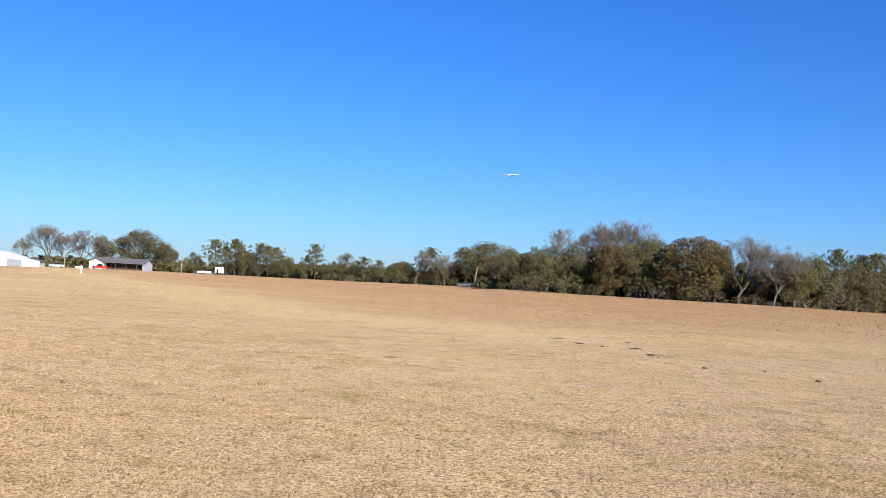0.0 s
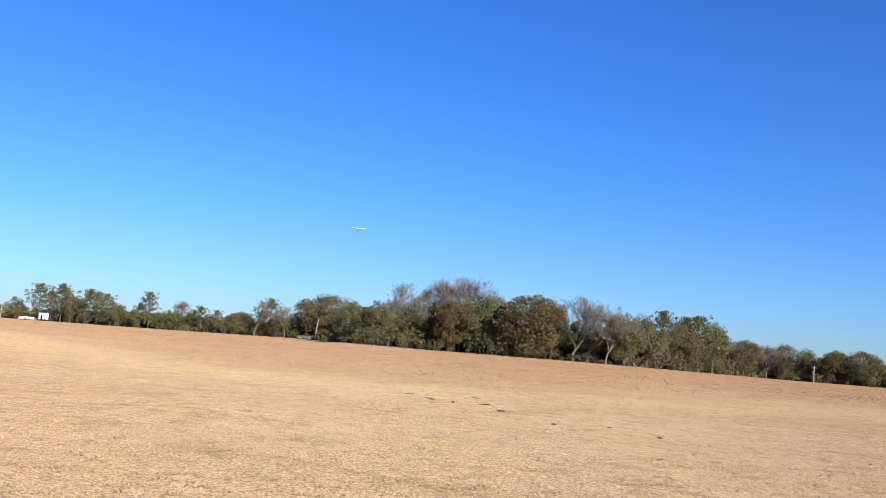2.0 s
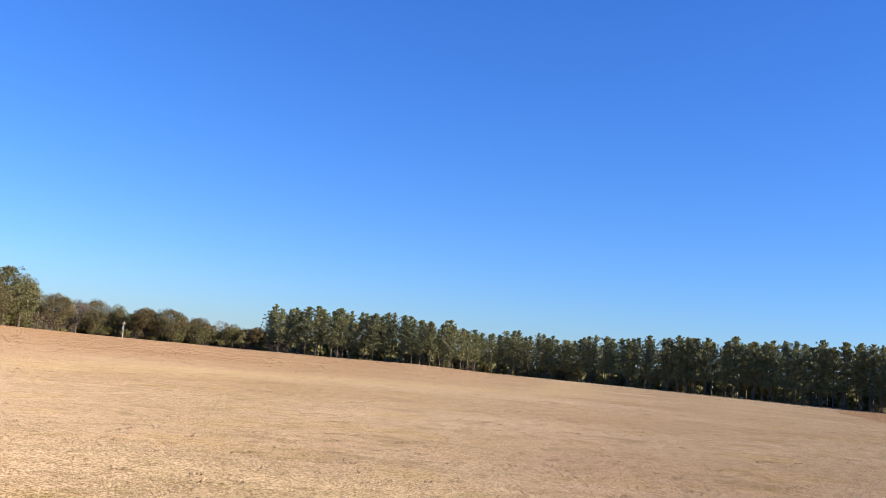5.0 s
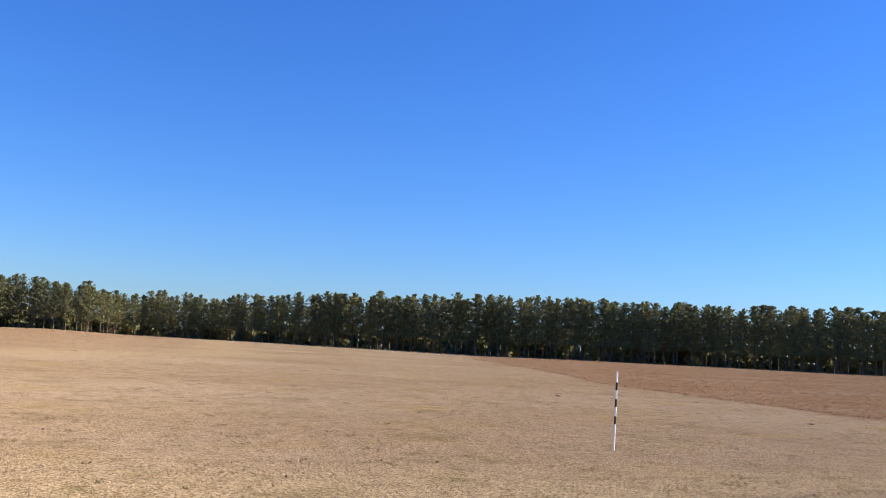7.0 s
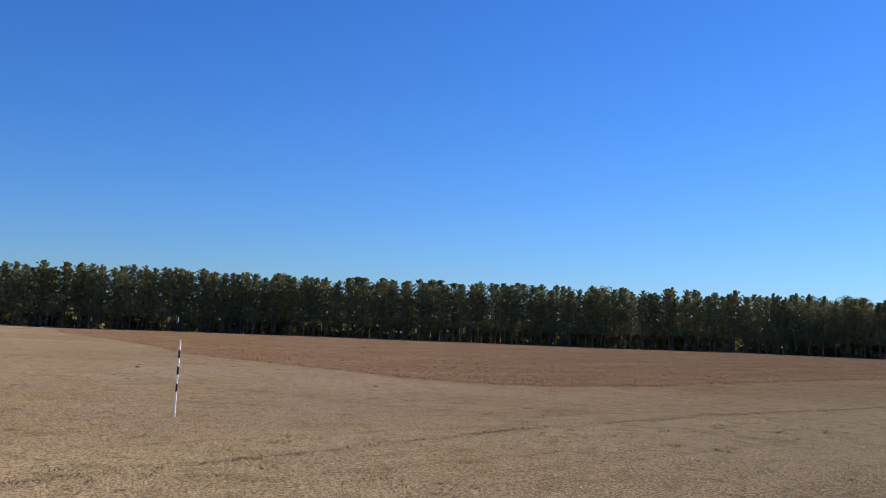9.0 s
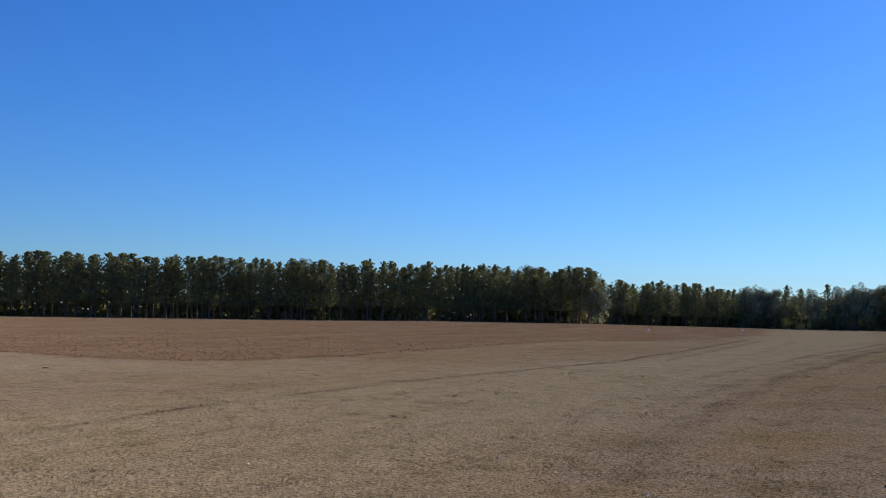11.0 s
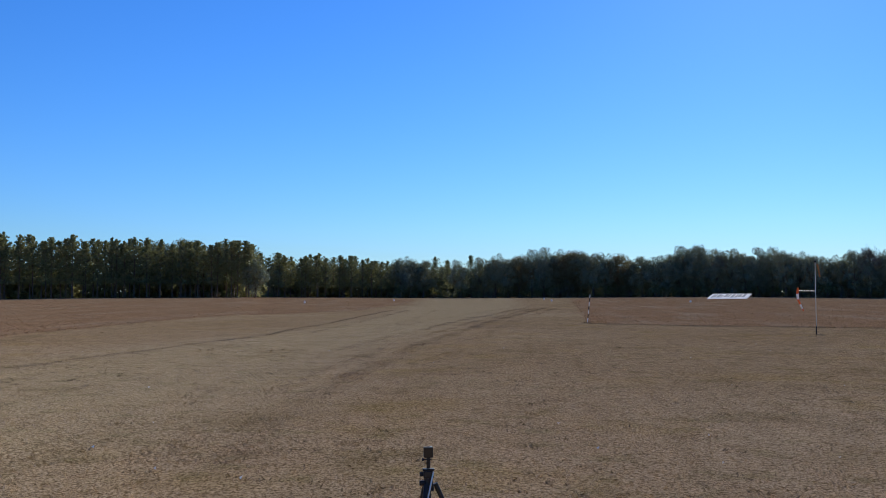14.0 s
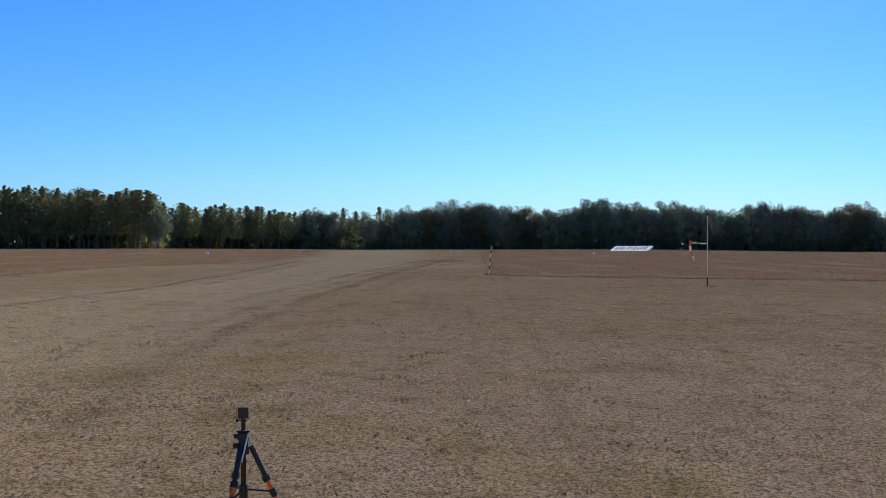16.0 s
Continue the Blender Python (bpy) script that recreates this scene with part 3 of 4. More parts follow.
def bare_tree(h, w, seed, depth=6):
    """Leafless tree of forking limbs with fine twigs that carry on the way of their branch."""
    g = np.random.default_rng(seed)
    bm = bmesh.new()
    twigs = Leaves(seed)
    tips = []

    def grow(p, d, l, r, k):
        q = p + d * l
        limb(bm, p, q, r, r * 0.78, 5 if k > 3 else 3, l * 0.07, g)
        if k <= 1:
            tips.append((q, d, k))
        if k == 0:
            return
        for i in range(3 if (k > 1 and g.random() < .7) else 2):
            v = Vector(g.normal(0, 1, 3))
            v = (v - v.dot(d) * d).normalized()
            s = 0.32 + 0.5 * g.random()
            e = (d + v * s * 1.1 + Vector((0, 0, .16))).normalized()
            grow(q, e, l * (0.70 + 0.24 * g.random()), r * 0.64, k - 1)

    grow(Vector((0, 0, -0.2)), Vector((g.normal(0, .05), g.normal(0, .05), 1)).normalized(), h * 0.10, 0.0105 * h, depth)
    s = h / max(t.z for t, d, k in tips) * 0.95
    wide = max(max(abs(t.x), abs(t.y)) for t, d, k in tips)
    f = w / 2 / wide
    bm.transform(Matrix.Diagonal((f, f, s, 1)))
    for t, d, k in tips:
        c = np.array([t.x * f, t.y * f, t.z * s])
        way = np.array([d.x * f, d.y * f, d.z * s])
        way /= np.linalg.norm(way)
        twigs.add(np.repeat(c[None], 5, 0) + way * 0.3 + g.normal(0, .12, (5, 3)), 0.95, 1.0, 1.0, None, way * 1.1)
    for i, q in enumerate(twigs.co):        # thin the twig blades
        mid = q.mean(1, keepdims=True)
        wv = (q[:, 1] - q[:, 3]) * 0.5
        wv *= (0.020 / np.linalg.norm(wv, axis=1))[:, None]
        q[:, 1], q[:, 3] = mid[:, 0] + wv, mid[:, 0] - wv
    return bm, twigs


def bush(h, w, seed, leaf=0.34, n=320):
    g = np.random.default_rng(seed)
    bm = bmesh.new()
    lv = Leaves(seed)
    for i in range(7):
        c = np.array([g.normal(0, w * .22), g.normal(0, w * .22), h * (0.3 + 0.38 * g.random())])
        limb(bm, (c[0] * .2, c[1] * .2, -.1), c, .05, .02, 3, .1, g)
        lv.blob(c, w * .26, w * .26, h * .32, n // 7, leaf, 0.8)
    return bm, lv


def tree_thing(kind, made, trunk_mat, leaf, label, category="tree", leaf_name="crown"):
    e = empty(kind, pose(0, 0, -500), label, category)
    bm, lv = made
    part("trunk" if category == "tree" else "stem", bm, trunk_mat, e, smooth=True)
    c = new(leaf_name, lv.mesh(leaf_name, leaf))
    c.parent = e
    return e


def erase(ob):
    for o in (*ob.children_recursive, ob):
        bpy.data.objects.remove(o)


MODELS = {}
for kind, n, make in (
        ("oak", 4, lambda i: tree_thing("oak_tree", oak(10, 9, 100 + i), BARK, OAK, "dense dark green oak tree at the field's edge")),
        ("hard", 4, lambda i: tree_thing("hardwood_tree", oak(10, 8.4, 130 + i), BARK, HAZY_HARDWOOD, "hardwood tree in a closed row, leaves coloured grey-green for haze")),
        ("olive", 3, lambda i: tree_thing("oak_tree", oak(10, 10.5, 120 + i, 0.02, 0.20, 130, True), BARK, OLIVE, "broad domed olive-brown oak tree")),
        ("rusty", 2, lambda i: tree_thing("oak_tree", oak(10, 8.8, 140 + i, 0.01, 0.20, 110, True), BARK, RUSTY, "oak tree holding its rusty brown winter leaves")),
        ("leggy", 3, lambda i: tree_thing("pine_tree", pine(10, 6.4, 160 + i, 0.28, 0.26, True), PINEBARK, OAK, "leggy pine with an open ragged crown")),
        ("pine", 7, lambda i: tree_thing("pine_tree", pine(15.5, 8.6, 180 + i, 0.25), PINEBARK, PINE, "tall dark green plantation pine with bare lower trunk")),
        ("bare", 4, lambda i: tree_thing("bare_tree", bare_tree(10, 11, 200 + i), PALE, PALE, "leafless grey hardwood tree with fine twigs", "tree", "twig_crown")),
        ("bush", 4, lambda i: tree_thing("bush", bush(3.2, 4.6, 220 + i), BARK, BUSH, "green shrub at the foot of the woods", "shrub", "foliage")),
        ("brush", 3, lambda i: tree_thing("bush", bush(2.6, 4.0, 240 + i, 0.30, 240), PALE, BRUSH, "dry grey-brown brush at the woods' edge", "shrub", "foliage"))):
    MODELS[kind] = [make(i) for i in range(n)]
BASE_H = dict(oak=10, hard=10, olive=10, rusty=10, leggy=10, pine=15.5, bare=10, bush=3.2, brush=2.6)
GROUP = dict(hard="trees of the south wood", oak="trees of the wood's edge", olive="trees of the wood's edge", rusty="trees of the wood's edge", leggy="trees of the wood's edge",
             pine="pines of the plantation", bare="leafless trees", bush="shrubs of the wood's edge", brush="shrubs of the wood's edge")
trees = random.Random(5)


def plant(kind, az, r, h, wide=1.0):
    src = trees.choice(MODELS[kind])
    v = at(az, r)
    k = h / BASE_H[kind]
    t = copy_thing(src, pose(v.x, v.y, v.z - 0.05, 0, 0, trees.uniform(0, 360)))
    t.scale = (k * wide, k * wide, k)
    t["group"] = GROUP[kind]
    return t


def up(deg, r):
    return r * math.tan(radians(deg))


# hand-placed crowns: bearing, kind, height angle in degrees, width factor, extra distance
WEST = [(-21.0, 'bare', 2.35, 1.2, 15), (-20.2, 'bare', 1.9, 1.2, 22), (-19.2, 'bare', 2.15, 1.3, 15), (-18.6, 'bare', 1.8, 1.2, 22), (-18.1, 'oak', 2.0, .9, 20), (-16.15, 'olive', 2.4, 1.3, 25), (-22.5, 'bare', 1.5, .9, 40), (-14.8, 'olive', 1.6, .9, 30),
        (-12.0, 'leggy', 2.0, 1.1, 0), (-10.9, 'leggy', 2.05, 1.1, 5), (-10.0, 'oak', 1.5, 1, 5), (-9.4, 'leggy', 1.9, 1.1, 0), (-8.5, 'leggy', 1.75, 1.1, 0)]
WEST_2 = [(-7.8, 'oak', 1.3, 1, 0), (-6.2, 'leggy', 2.05, .9, 5), (-7, 'oak', 1.1, 1, 0), (-4.4, 'bare', 1.75, .8, 5), (-5.2, 'oak', 1.2, 1, 5), (-3.3, 'leggy', 1.45, 1, 0), (-2.4, 'leggy', 1.3, 1, 0),
          (-1.5, 'oak', 1.25, 1, 5), (-0.2, 'bare', 2.1, 1, 0), (0.7, 'leggy', 2.15, .9, 5), (1.5, 'bare', 1.9, 1, 0), (3.8, 'olive', 2.85, 1.5, 10)]
NORTH = [(5.6, 'oak', 2.7, 1.1, 5), (6.8, 'oak', 2.9, 1, 4), (7.6, 'oak', 2.8, 1, 8), (9.0, 'bare', 3.9, 1.0, 10), (9.0, 'oak', 3.0, .9, 8), (10.0, 'oak', 3.7, .8, 10), (11.9, 'bare', 4.6, 1.0, 12), (10.6, 'bare', 4.3, .9, 11), (11.2, 'rusty', 3.3, .8, 3),
         (12.9, 'oak', 3.9, .9, 4), (14.2, 'oak', 3.9, .8, 4), (15.7, 'rusty', 4.0, 1.25, 0), (17.3, 'oak', 3.4, .8, 8), (18.7, 'bare', 3.9, 1.15, 5), (19.6, 'bare', 3.5, 1.1, 8), (20.6, 'bare', 3.1, 1.1, 3), (21.6, 'oak', 3.3, .9, 6)]
NORTH_2 = [(22.9, 'oak', 3.2, .9, 6), (23.7, 'leggy', 3.25, .8, 5), (24.8, 'olive', 2.8, 1, 5), (25.8, 'leggy', 3.15, 1.2, 0), (26.6, 'oak', 3.2, .9, 0), (25.2, 'leggy', 3.0, 1, 3), (28.3, 'olive', 2.2, 1, 5), (29.6, 'bare', 1.9, 1, 0),
           (30.4, 'olive', 2.05, 1, 5), (31.8, 'oak', 1.9, 1, 5), (33.2, 'rusty', 1.9, 1.1, 0), (34.6, 'olive', 1.95, 1.2, 0), (36.2, 'olive', 1.6, 1.1, 5), (37.4, 'bare', 1.5, 1, 8), (38.2, 'oak', 1.5, 1.1, 5), (39.6, 'rusty', 1.4, 1.1, 3)]
for az, kind, deg, wide, more in WEST + WEST_2 + NORTH + NORTH_2:
    r = lut(WOODS, az) + more
    plant(kind, az, r, up(deg, r), wide)

for az, deg in ((-13.2, 1.2), (-11.4, 1.6), (-10.4, 1.7), (-9.0, 1.6), (-8.1, 1.5), (-6.7, 1.3), (-5.7, 1.2), (-4.7, 1.3), (-3.8, 1.2), (-2.9, 1.2), (-1.9, 1.2), (-0.9, 1.3), (0.2, 1.3), (1.1, 1.4), (2.2, 1.6), (2.8, 1.8)):
    r = lut(WOODS, az) + trees.uniform(2, 9)
    plant(trees.choice(['oak', 'leggy', 'oak', 'olive']), az, r, up(deg * trees.uniform(.9, 1.1), r), trees.uniform(.9, 1.2))

# second line of crowns behind them, lower, so that the wood is closed
a = -8.5
while a < 40.5:
    r = lut(WOODS, a) + trees.uniform(12, 22)
    top = 0.95 if a < 3 else (2.4 if a < 24 else 1.45)
    plant(trees.choice(['oak', 'olive', 'oak', 'rusty']), a, r, up(top * trees.uniform(0.8, 1.08), r), 1.15)
    a += 1.25
# shrubs along the edge
a = -13.0
while a < 41:
    r = lut(WOODS, a) - trees.uniform(2, 6)
    kind = trees.choice(['bush', 'brush', 'brush', 'bush']) if not 17.5 < a < 22 else trees.choice(['brush', 'brush', 'bush'])
    plant(kind, a, r, trees.choice((1.2, 1.8, 2.4, 3.4, 4.8)) * trees.uniform(.85, 1.15), 1.1)
    a += trees.uniform(.5, 1.2)

# pine plantation: two rows of trees, then the depth of the wood as one mass
PINETOP = [(40, 2.6), (43, 2.85), (46, 2.95), (51, 2.75), (52.4, 2.55), (53, 2.2), (54.5, 2.55), (58, 2.6), (60, 2.75), (66, 3.3), (70, 3.4), (74, 3.65), (78, 3.6), (84, 3.45), (90, 3.5), (96, 3.6), (105, 3.5), (118, 3.3), (120.5, 3.25), (121.9, 3.1), (122.2, 2.6), (126, 2.5), (129, 2.4), (131, 2.3), (134, 2.1)]
for row, off in ((0, 0), (1, 4)):
    a = 40.4 + 0.28 * row
    while a < 130.2:
        r = lut(WOODS, a) + off + trees.uniform(-1, 1)
        h = up(lut(PINETOP, a) * trees.uniform(0.90, 1.04) * (1 + 0.04 * noise.noise((a * .9, 3, 1))), r)
        plant('pine', a + trees.uniform(-.25, .25), r, h, trees.uniform(0.8, 1.3))
        a += 0.56
a = 41.2
while a < 130:
    plant('bush' if trees.random() < .5 else 'brush', a, lut(WOODS, a) + trees.uniform(0, 2), trees.uniform(1.0, 2.2), 0.9)
    a += 1.6
for az, kind, deg, wide in ((85.1, 'rusty', 3.85, .6), (104.5, 'hard', 3.75, .7), (116.6, 'hard', 3.6, .8), (117.7, 'hard', 3.65, .9), (118.8, 'hard', 3.5, .8), (120.3, 'hard', 3.4, .8)):
    r = lut(WOODS, az) + 14
    plant(kind, az, r, up(deg, r), wide)


def deep_wood(name, az0, az1, top, mat, label, seed):
    """The depth of the wood behind its edge: trunks and leaves nobody could count."""
    g = np.random.default_rng(seed)
    lv = Leaves(seed)
    bm = bmesh.new()
    a = az0
    while a < az1:
        r = lut(WOODS, a) + g.uniform(11, 34)
        v = at(a, r)
        h = up(lut(top, a) * g.uniform(.62 if az0 < 0 else .74, .93), r)
        tube(v, v + Vector((0, 0, h * .7)), .16, .1, 4, bm, False)
        for k in range(6):
            lv.blob(np.array(v) + [g.normal(0, 1), g.normal(0, 1), h * (0.06 + 0.16 * k)], 2.2 - .2 * k, 2.2 - .2 * k, h * .11, 40 if k > 1 else 60, 0.85 if k > 2 else 1.5, 0.8, 1.2, 0.2)
        a += 0.24
    e = part(name, bm, PINEBARK)
    me = lv.mesh("foliage", mat)
    f = new("foliage", me)
    f.parent = e
    return tagged(e, label, "woods", kind="stuff")


NORTHTOP = [(-27, .7), (-14, .8), (-9, 1.0), (3, 1.1), (5, 2.0), (9, 2.7), (17, 2.8), (24, 2.1), (30, 1.5), (40, 1.25), (42, 1.4)]
deep_wood("north_wood", -27, 41.5, NORTHTOP, OAK, "dark depth of the mixed wood behind its edge", 33)
deep_wood("pine_wood", 40.5, 131, PINETOP, PINE, "dark depth of the pine plantation behind its edge", 31)

# hardwood along the south
SOUTH = [(130, 2.35), (131.5, 2.25), (133.4, 2.0), (135.5, 2.15), (138.5, 2.5), (142.5, 2.5), (144.2, 2.1), (146, 2.1), (147.2, 2.7), (149.8, 2.5), (152.7, 2.55), (154.9, 2.1),
         (156.8, 2.4), (158.6, 2.45), (160.4, 2.05), (161.3, 2.5), (162.9, 2.0), (165, 2.4), (168, 2.3), (176, 2.3)]
plant('hard', 122.0, 236, up(2.5, 236), .8)
a = 130.4
while a < 173:
    r = lut(WOODS, a) + trees.uniform(0, 7)
    k = trees.random()
    kind = 'pine' if (a < 136 and k < .4) else ('olive' if k > .93 else 'hard')
    h = up(lut(SOUTH, a) * trees.uniform(1.06, 1.24), r)
    plant(kind, a, r, h, trees.uniform(0.7, 0.9) if kind != 'pine' else 1.0)
    a += 0.72
a = 123.0
while a < 173:
    r = lut(WOODS, a) + trees.uniform(10, 16)
    plant('hard', a, r, up(lut(SOUTH, a) * trees.uniform(0.85, 1.1), r), trees.uniform(.8, 1.0))
    a += 1.0
for az, deg in ((156.8, 2.85), (158.4, 2.6), (149.4, 2.6), (166, 2.6)):
    r = lut(WOODS, az) + 2
    plant('bare', az, r, up(deg, r), .6)
a = 130.5
while a < 173:
    plant(trees.choice(['bush', 'brush', 'bush']), a, lut(WOODS, a) - trees.uniform(0, 3), trees.uniform(2, 4.5), 1.2)
    a += 0.9
deep_wood("hard_wood", 130, 174, SOUTH, HAZY_HARDWOOD, "dark depth of the hardwood behind its edge", 32)
for models in MODELS.values():
    for m in models:
        erase(m)


# ---------------------------------------------------------------- markers and equipment on the airfield
def banded_stake(x, y, h, r, bands, lean, group):
    """White pipe with black tape bands. bands: pairs of heights."""
    e = empty("marker_stake", pose(x, y, land(x, y), *lean), "white plastic marker stake with black tape bands in grass", "stake", group)
    part("pipe", tube((0, 0, -.1), (0, 0, h), r, r, 12), WHITE, e, smooth=False)
    part("cap", tube((0, 0, h), (0, 0, h + .02), r * 1.1, r * .8, 12), WHITE, e)
    for a, b in bands:
        part("tape_band", tube((0, 0, a), (0, 0, b), r * 1.06, r * 1.06, 12), BLACKTAPE, e, "black tape")
    return e


banded_stake(17.23, 3.28, 1.36, 0.017, [(0.46, 0.60), (0.76, 0.90), (1.05, 1.19)], (0.5, 0.6, 0), "runway marker stakes")
banded_stake(32.96, -42.4, 1.52, 0.024, [(0.27, 0.48), (0.70, 0.91), (1.14, 1.36)], (3.7, -4.7, 0), "runway marker stakes")


def windsock(x, y):
    e = empty("windsock_pole", pose(x, y, land(x, y), 0, 0, -154), "thin steel windsock pole with a drooping orange and white sock", "windsock")
    part("stub_post", tube((0, 0, -.2), (0, 0, .36), .024, .024, 10), BLACKTAPE, e, "dark steel stub post")
    part("pole", tube((0, 0, .3), (0, 0, 2.85), .014, .012, 10), METAL, e)
    part("arm", tube((0, 0, 1.72), (-0.66, 0, 1.74), .014, .012, 8), METAL, e)
    cap = bmesh.new()
    bmesh.ops.create_uvsphere(cap, u_segments=12, v_segments=8, radius=.05)
    cap.transform(pose(0, 0, 2.9))
    part("finial", cap, BLACKTAPE, e, "dark round finial", True)
    part("streamer", prism([(.05, 2.78), (.11, 2.80), (.20, 2.30), (.14, 2.28)], -.006, .006), FADED, e, "faded orange cloth streamer")
    part("hoop", tube((-.66, 0, 1.86), (-.68, 0, 1.62), 0.036, 0.054, 10), SOCK_O, e, "orange cloth mouth")
    part("sock_collar", tube((-.68, 0, 1.62), (-.66, 0, 1.40), 0.054, 0.043, 10), SOCK_W, e, "white cloth")
    part("sock_middle", tube((-.66, 0, 1.40), (-.58, 0, 1.20), 0.043, 0.036, 10), SOCK_O, e, "orange cloth")
    part("sock_tail", tube((-.58, 0, 1.20), (-.50, 0, 1.02), 0.036, 0.029, 10), SOCK_W, e, "white cloth")
    part("sock_tip", tube((-.50, 0, 1.02), (-.46, 0, .93), 0.029, 0.022, 10), SOCK_O, e, "orange cloth")
    return e


windsock(17.7, -37.6)


def tripod(x, y, top):
    e = empty("camera_tripod", pose(x, y, land(x, y), 0, 0, -128), "black tripod with orange leg sections standing on grass", "tripod")
    k = top - 0.106                                    # height of the head's plate
    hub = k - 0.075
    part("centre_column", tube((0, 0, hub - .23), (0, 0, k - .03), .013, .013, 14), BLACK, e, smooth=True)
    part("column_foot", tube((0, 0, hub - .25), (0, 0, hub - .18), .020, .020, 14), BLACK, e)
    part("hub", tube((0, 0, hub - .035), (0, 0, hub + .03), .028, .022, 16), BLACK, e)
    head = part("head", box(-.026, .026, -.024, .024, k - .045, k - .010, .005), BLACK, e)
    part("plate", box(-.030, .030, -.020, .020, k - .009, k, .003), BLACK, head)
    # the handle is dark; bright metal stands in for the highlights along it
    part("pan_handle", tube((.024, -.026, k - .012), (-.008, -.055, k - .14), .004, .005, 10), METAL, head, "dark pan handle, its highlights given as bright metal")
    part("clamp_knob", tube((-.026, 0, k - .028), (-.044, 0, k - .028), .011, .011, 10), BLACK, head)
    part("column_knob", tube((-.02, -.01, hub + .005), (-.046, -.012, hub + .005), .013, .013, 10), BLACK, e)
    for i, a in enumerate((5, 112, 248)):
        d = Vector((math.cos(radians(a)), math.sin(radians(a)), 0))
        p, f = d * .034 + Vector((0, 0, hub)), d * .36
        q = p.lerp(f, .22)
        leg = part("leg", tube(p, q, .0125, .0120, 12), BLACK, e)
        s = p.lerp(f, .72)
        part("lower_leg", tube(q, s, .0105, .0100, 12), ORANGE, leg, "orange leg section")
        part("leg_lock", tube(p.lerp(f, .20), p.lerp(f, .235), .0185, .0195, 12), BLACK, leg)
        part("leg_lock", tube(p.lerp(f, .29), p.lerp(f, .34), .0155, .0155, 12), BLACK, leg)
        part("foot_leg", tube(s, f, .0105, .010, 12), BLACK, leg)
        part("rubber_foot", tube(p.lerp(f, .97), p.lerp(f, 1.01), .016, .018, 12), RUBBER, leg)
        part("brace", tube((0, 0, hub - .20), p.lerp(f, .31), .005, .005, 8), BLACK, e)
    return e, k


def action_camera(x, y, z):
    e = empty("action_camera", pose(x, y, z, 0, 0, -128) @ Matrix.Diagonal((.78, .78, .78, 1)), "small black cube-shaped action camera on a tripod mount", "camera")
    body = part("body", box(-.031, .031, -.018, .018, .068, .135, .005), BLACK, e)
    part("lens", tube((.012, .018, .115), (.012, .024, .115), .013, .012, 16), GLASS, body, "dark glass lens")
    part("screen", box(-.026, .026, -.0195, -.0178, .076, .128), GLASS, body, "dark glass screen")
    part("shutter_button", tube((.018, 0, .134), (.018, 0, .138), .006, .006, 12), METAL, body, "silver button")
    part("mount_fork", box(-.012, .012, -.010, .010, .040, .070, .003), BLACK, e)
    part("mount_screw", tube((-.036, 0, .055), (.020, 0, .055), .005, .005, 10), BLACK, e)
    part("mount_knob", tube((-.042, 0, .055), (-.030, 0, .055), .010, .010, 10), BLACK, e)
    part("mount_base", tube((0, 0, .0), (0, 0, .042), .012, .014, 14), BLACK, e)
    part("stud", tube((0, 0, -.002), (0, 0, .02), .004, .004, 10), METAL, e, "silver stud")
    return e


tri, plate = tripod(3.62, -4.29, 0.894)
action_camera(3.62, -4.29, land(3.62, -4.29) + plate + 0.002)


def mound(x, y, w, h, seed):
    bm = bmesh.new()
    bmesh.ops.create_icosphere(bm, subdivisions=3, radius=1)
    for v in bm.verts:
        n = noise.noise(v.co * 1.7 + Vector((seed, 0, 0)))
        v.co *= 1 + 0.3 * n
        v.co.x *= w
        v.co.y *= w * 0.6
        v.co.z = max(v.co.z, -0.3) * h
    ob = part("dirt_mound", bm, DIRT, smooth=True)
    ob.matrix_basis = pose(x, y, land(x, y), 0, 0, seed * 40)
    return tagged(ob, "small mound of dark dirt or stand-in dark patch in the dry grass", "mound", "dirt mounds in the grass")


# the last one is added in place of the dark patch at the windsock's foot
for i, (x, y, w) in enumerate(((4.8, 32.0, .24), (5.1, 29.5, .20), (5.6, 28.6, .10), (7.1, 31.9, .20), (6.6, 28.5, .22), (6.4, 25.9, .16), (8.3, 22.5, .14), (6.8, 22.3, .11),
                               (8.6, 20.2, .11), (12.6, 13.0, .10), (29.9, -0.5, .18), (35.8, 8.1, .16), (37.5, -12.1, .2), (17.35, -37.3, .28))):
    mound(x, y, w * (0.85 if i < 8 else 0.6), 0.018 + 0.012 * (i % 3), i)


def white_specks():
    """Bleached leaf scraps that catch the light in the turf."""
    g = np.random.default_rng(77)
    a, r = np.radians(g.uniform(95, 166, 40)), 9 * (42 / 9) ** g.random(40)
    bm = bmesh.new()
    for x, y in zip(r * np.sin(a), r * np.cos(a)):
        t, w = g.uniform(0, 6.28), g.uniform(.012, .026)
        z = land(x, y) + .02
        bm.faces.new([bm.verts.new((x + w * math.cos(t + k) * f, y + w * math.sin(t + k) * f, z + h)) for k, f, h in ((0, 1.2, .02), (1.6, .7, 0), (3.1, 1, .015), (4.6, .6, -.01))])
    ob = part("leaf_scraps", bm, WHITE)
    return tagged(ob, "small bleached white leaf scraps in the turf", "litter", kind="stuff")


white_specks()


def white_marker(az, r, h):
    e = empty("runway_marker", facing(az, r), "small white runway marker cone on a stick", "marker", "small white runway markers")
    part("stick", tube((0, 0, -.1), (0, 0, h), .02, .02, 6), METAL, e)
    part("cone", tube((0, 0, h * .35), (0, 0, h), .17, .07, 10), WHITE, e)


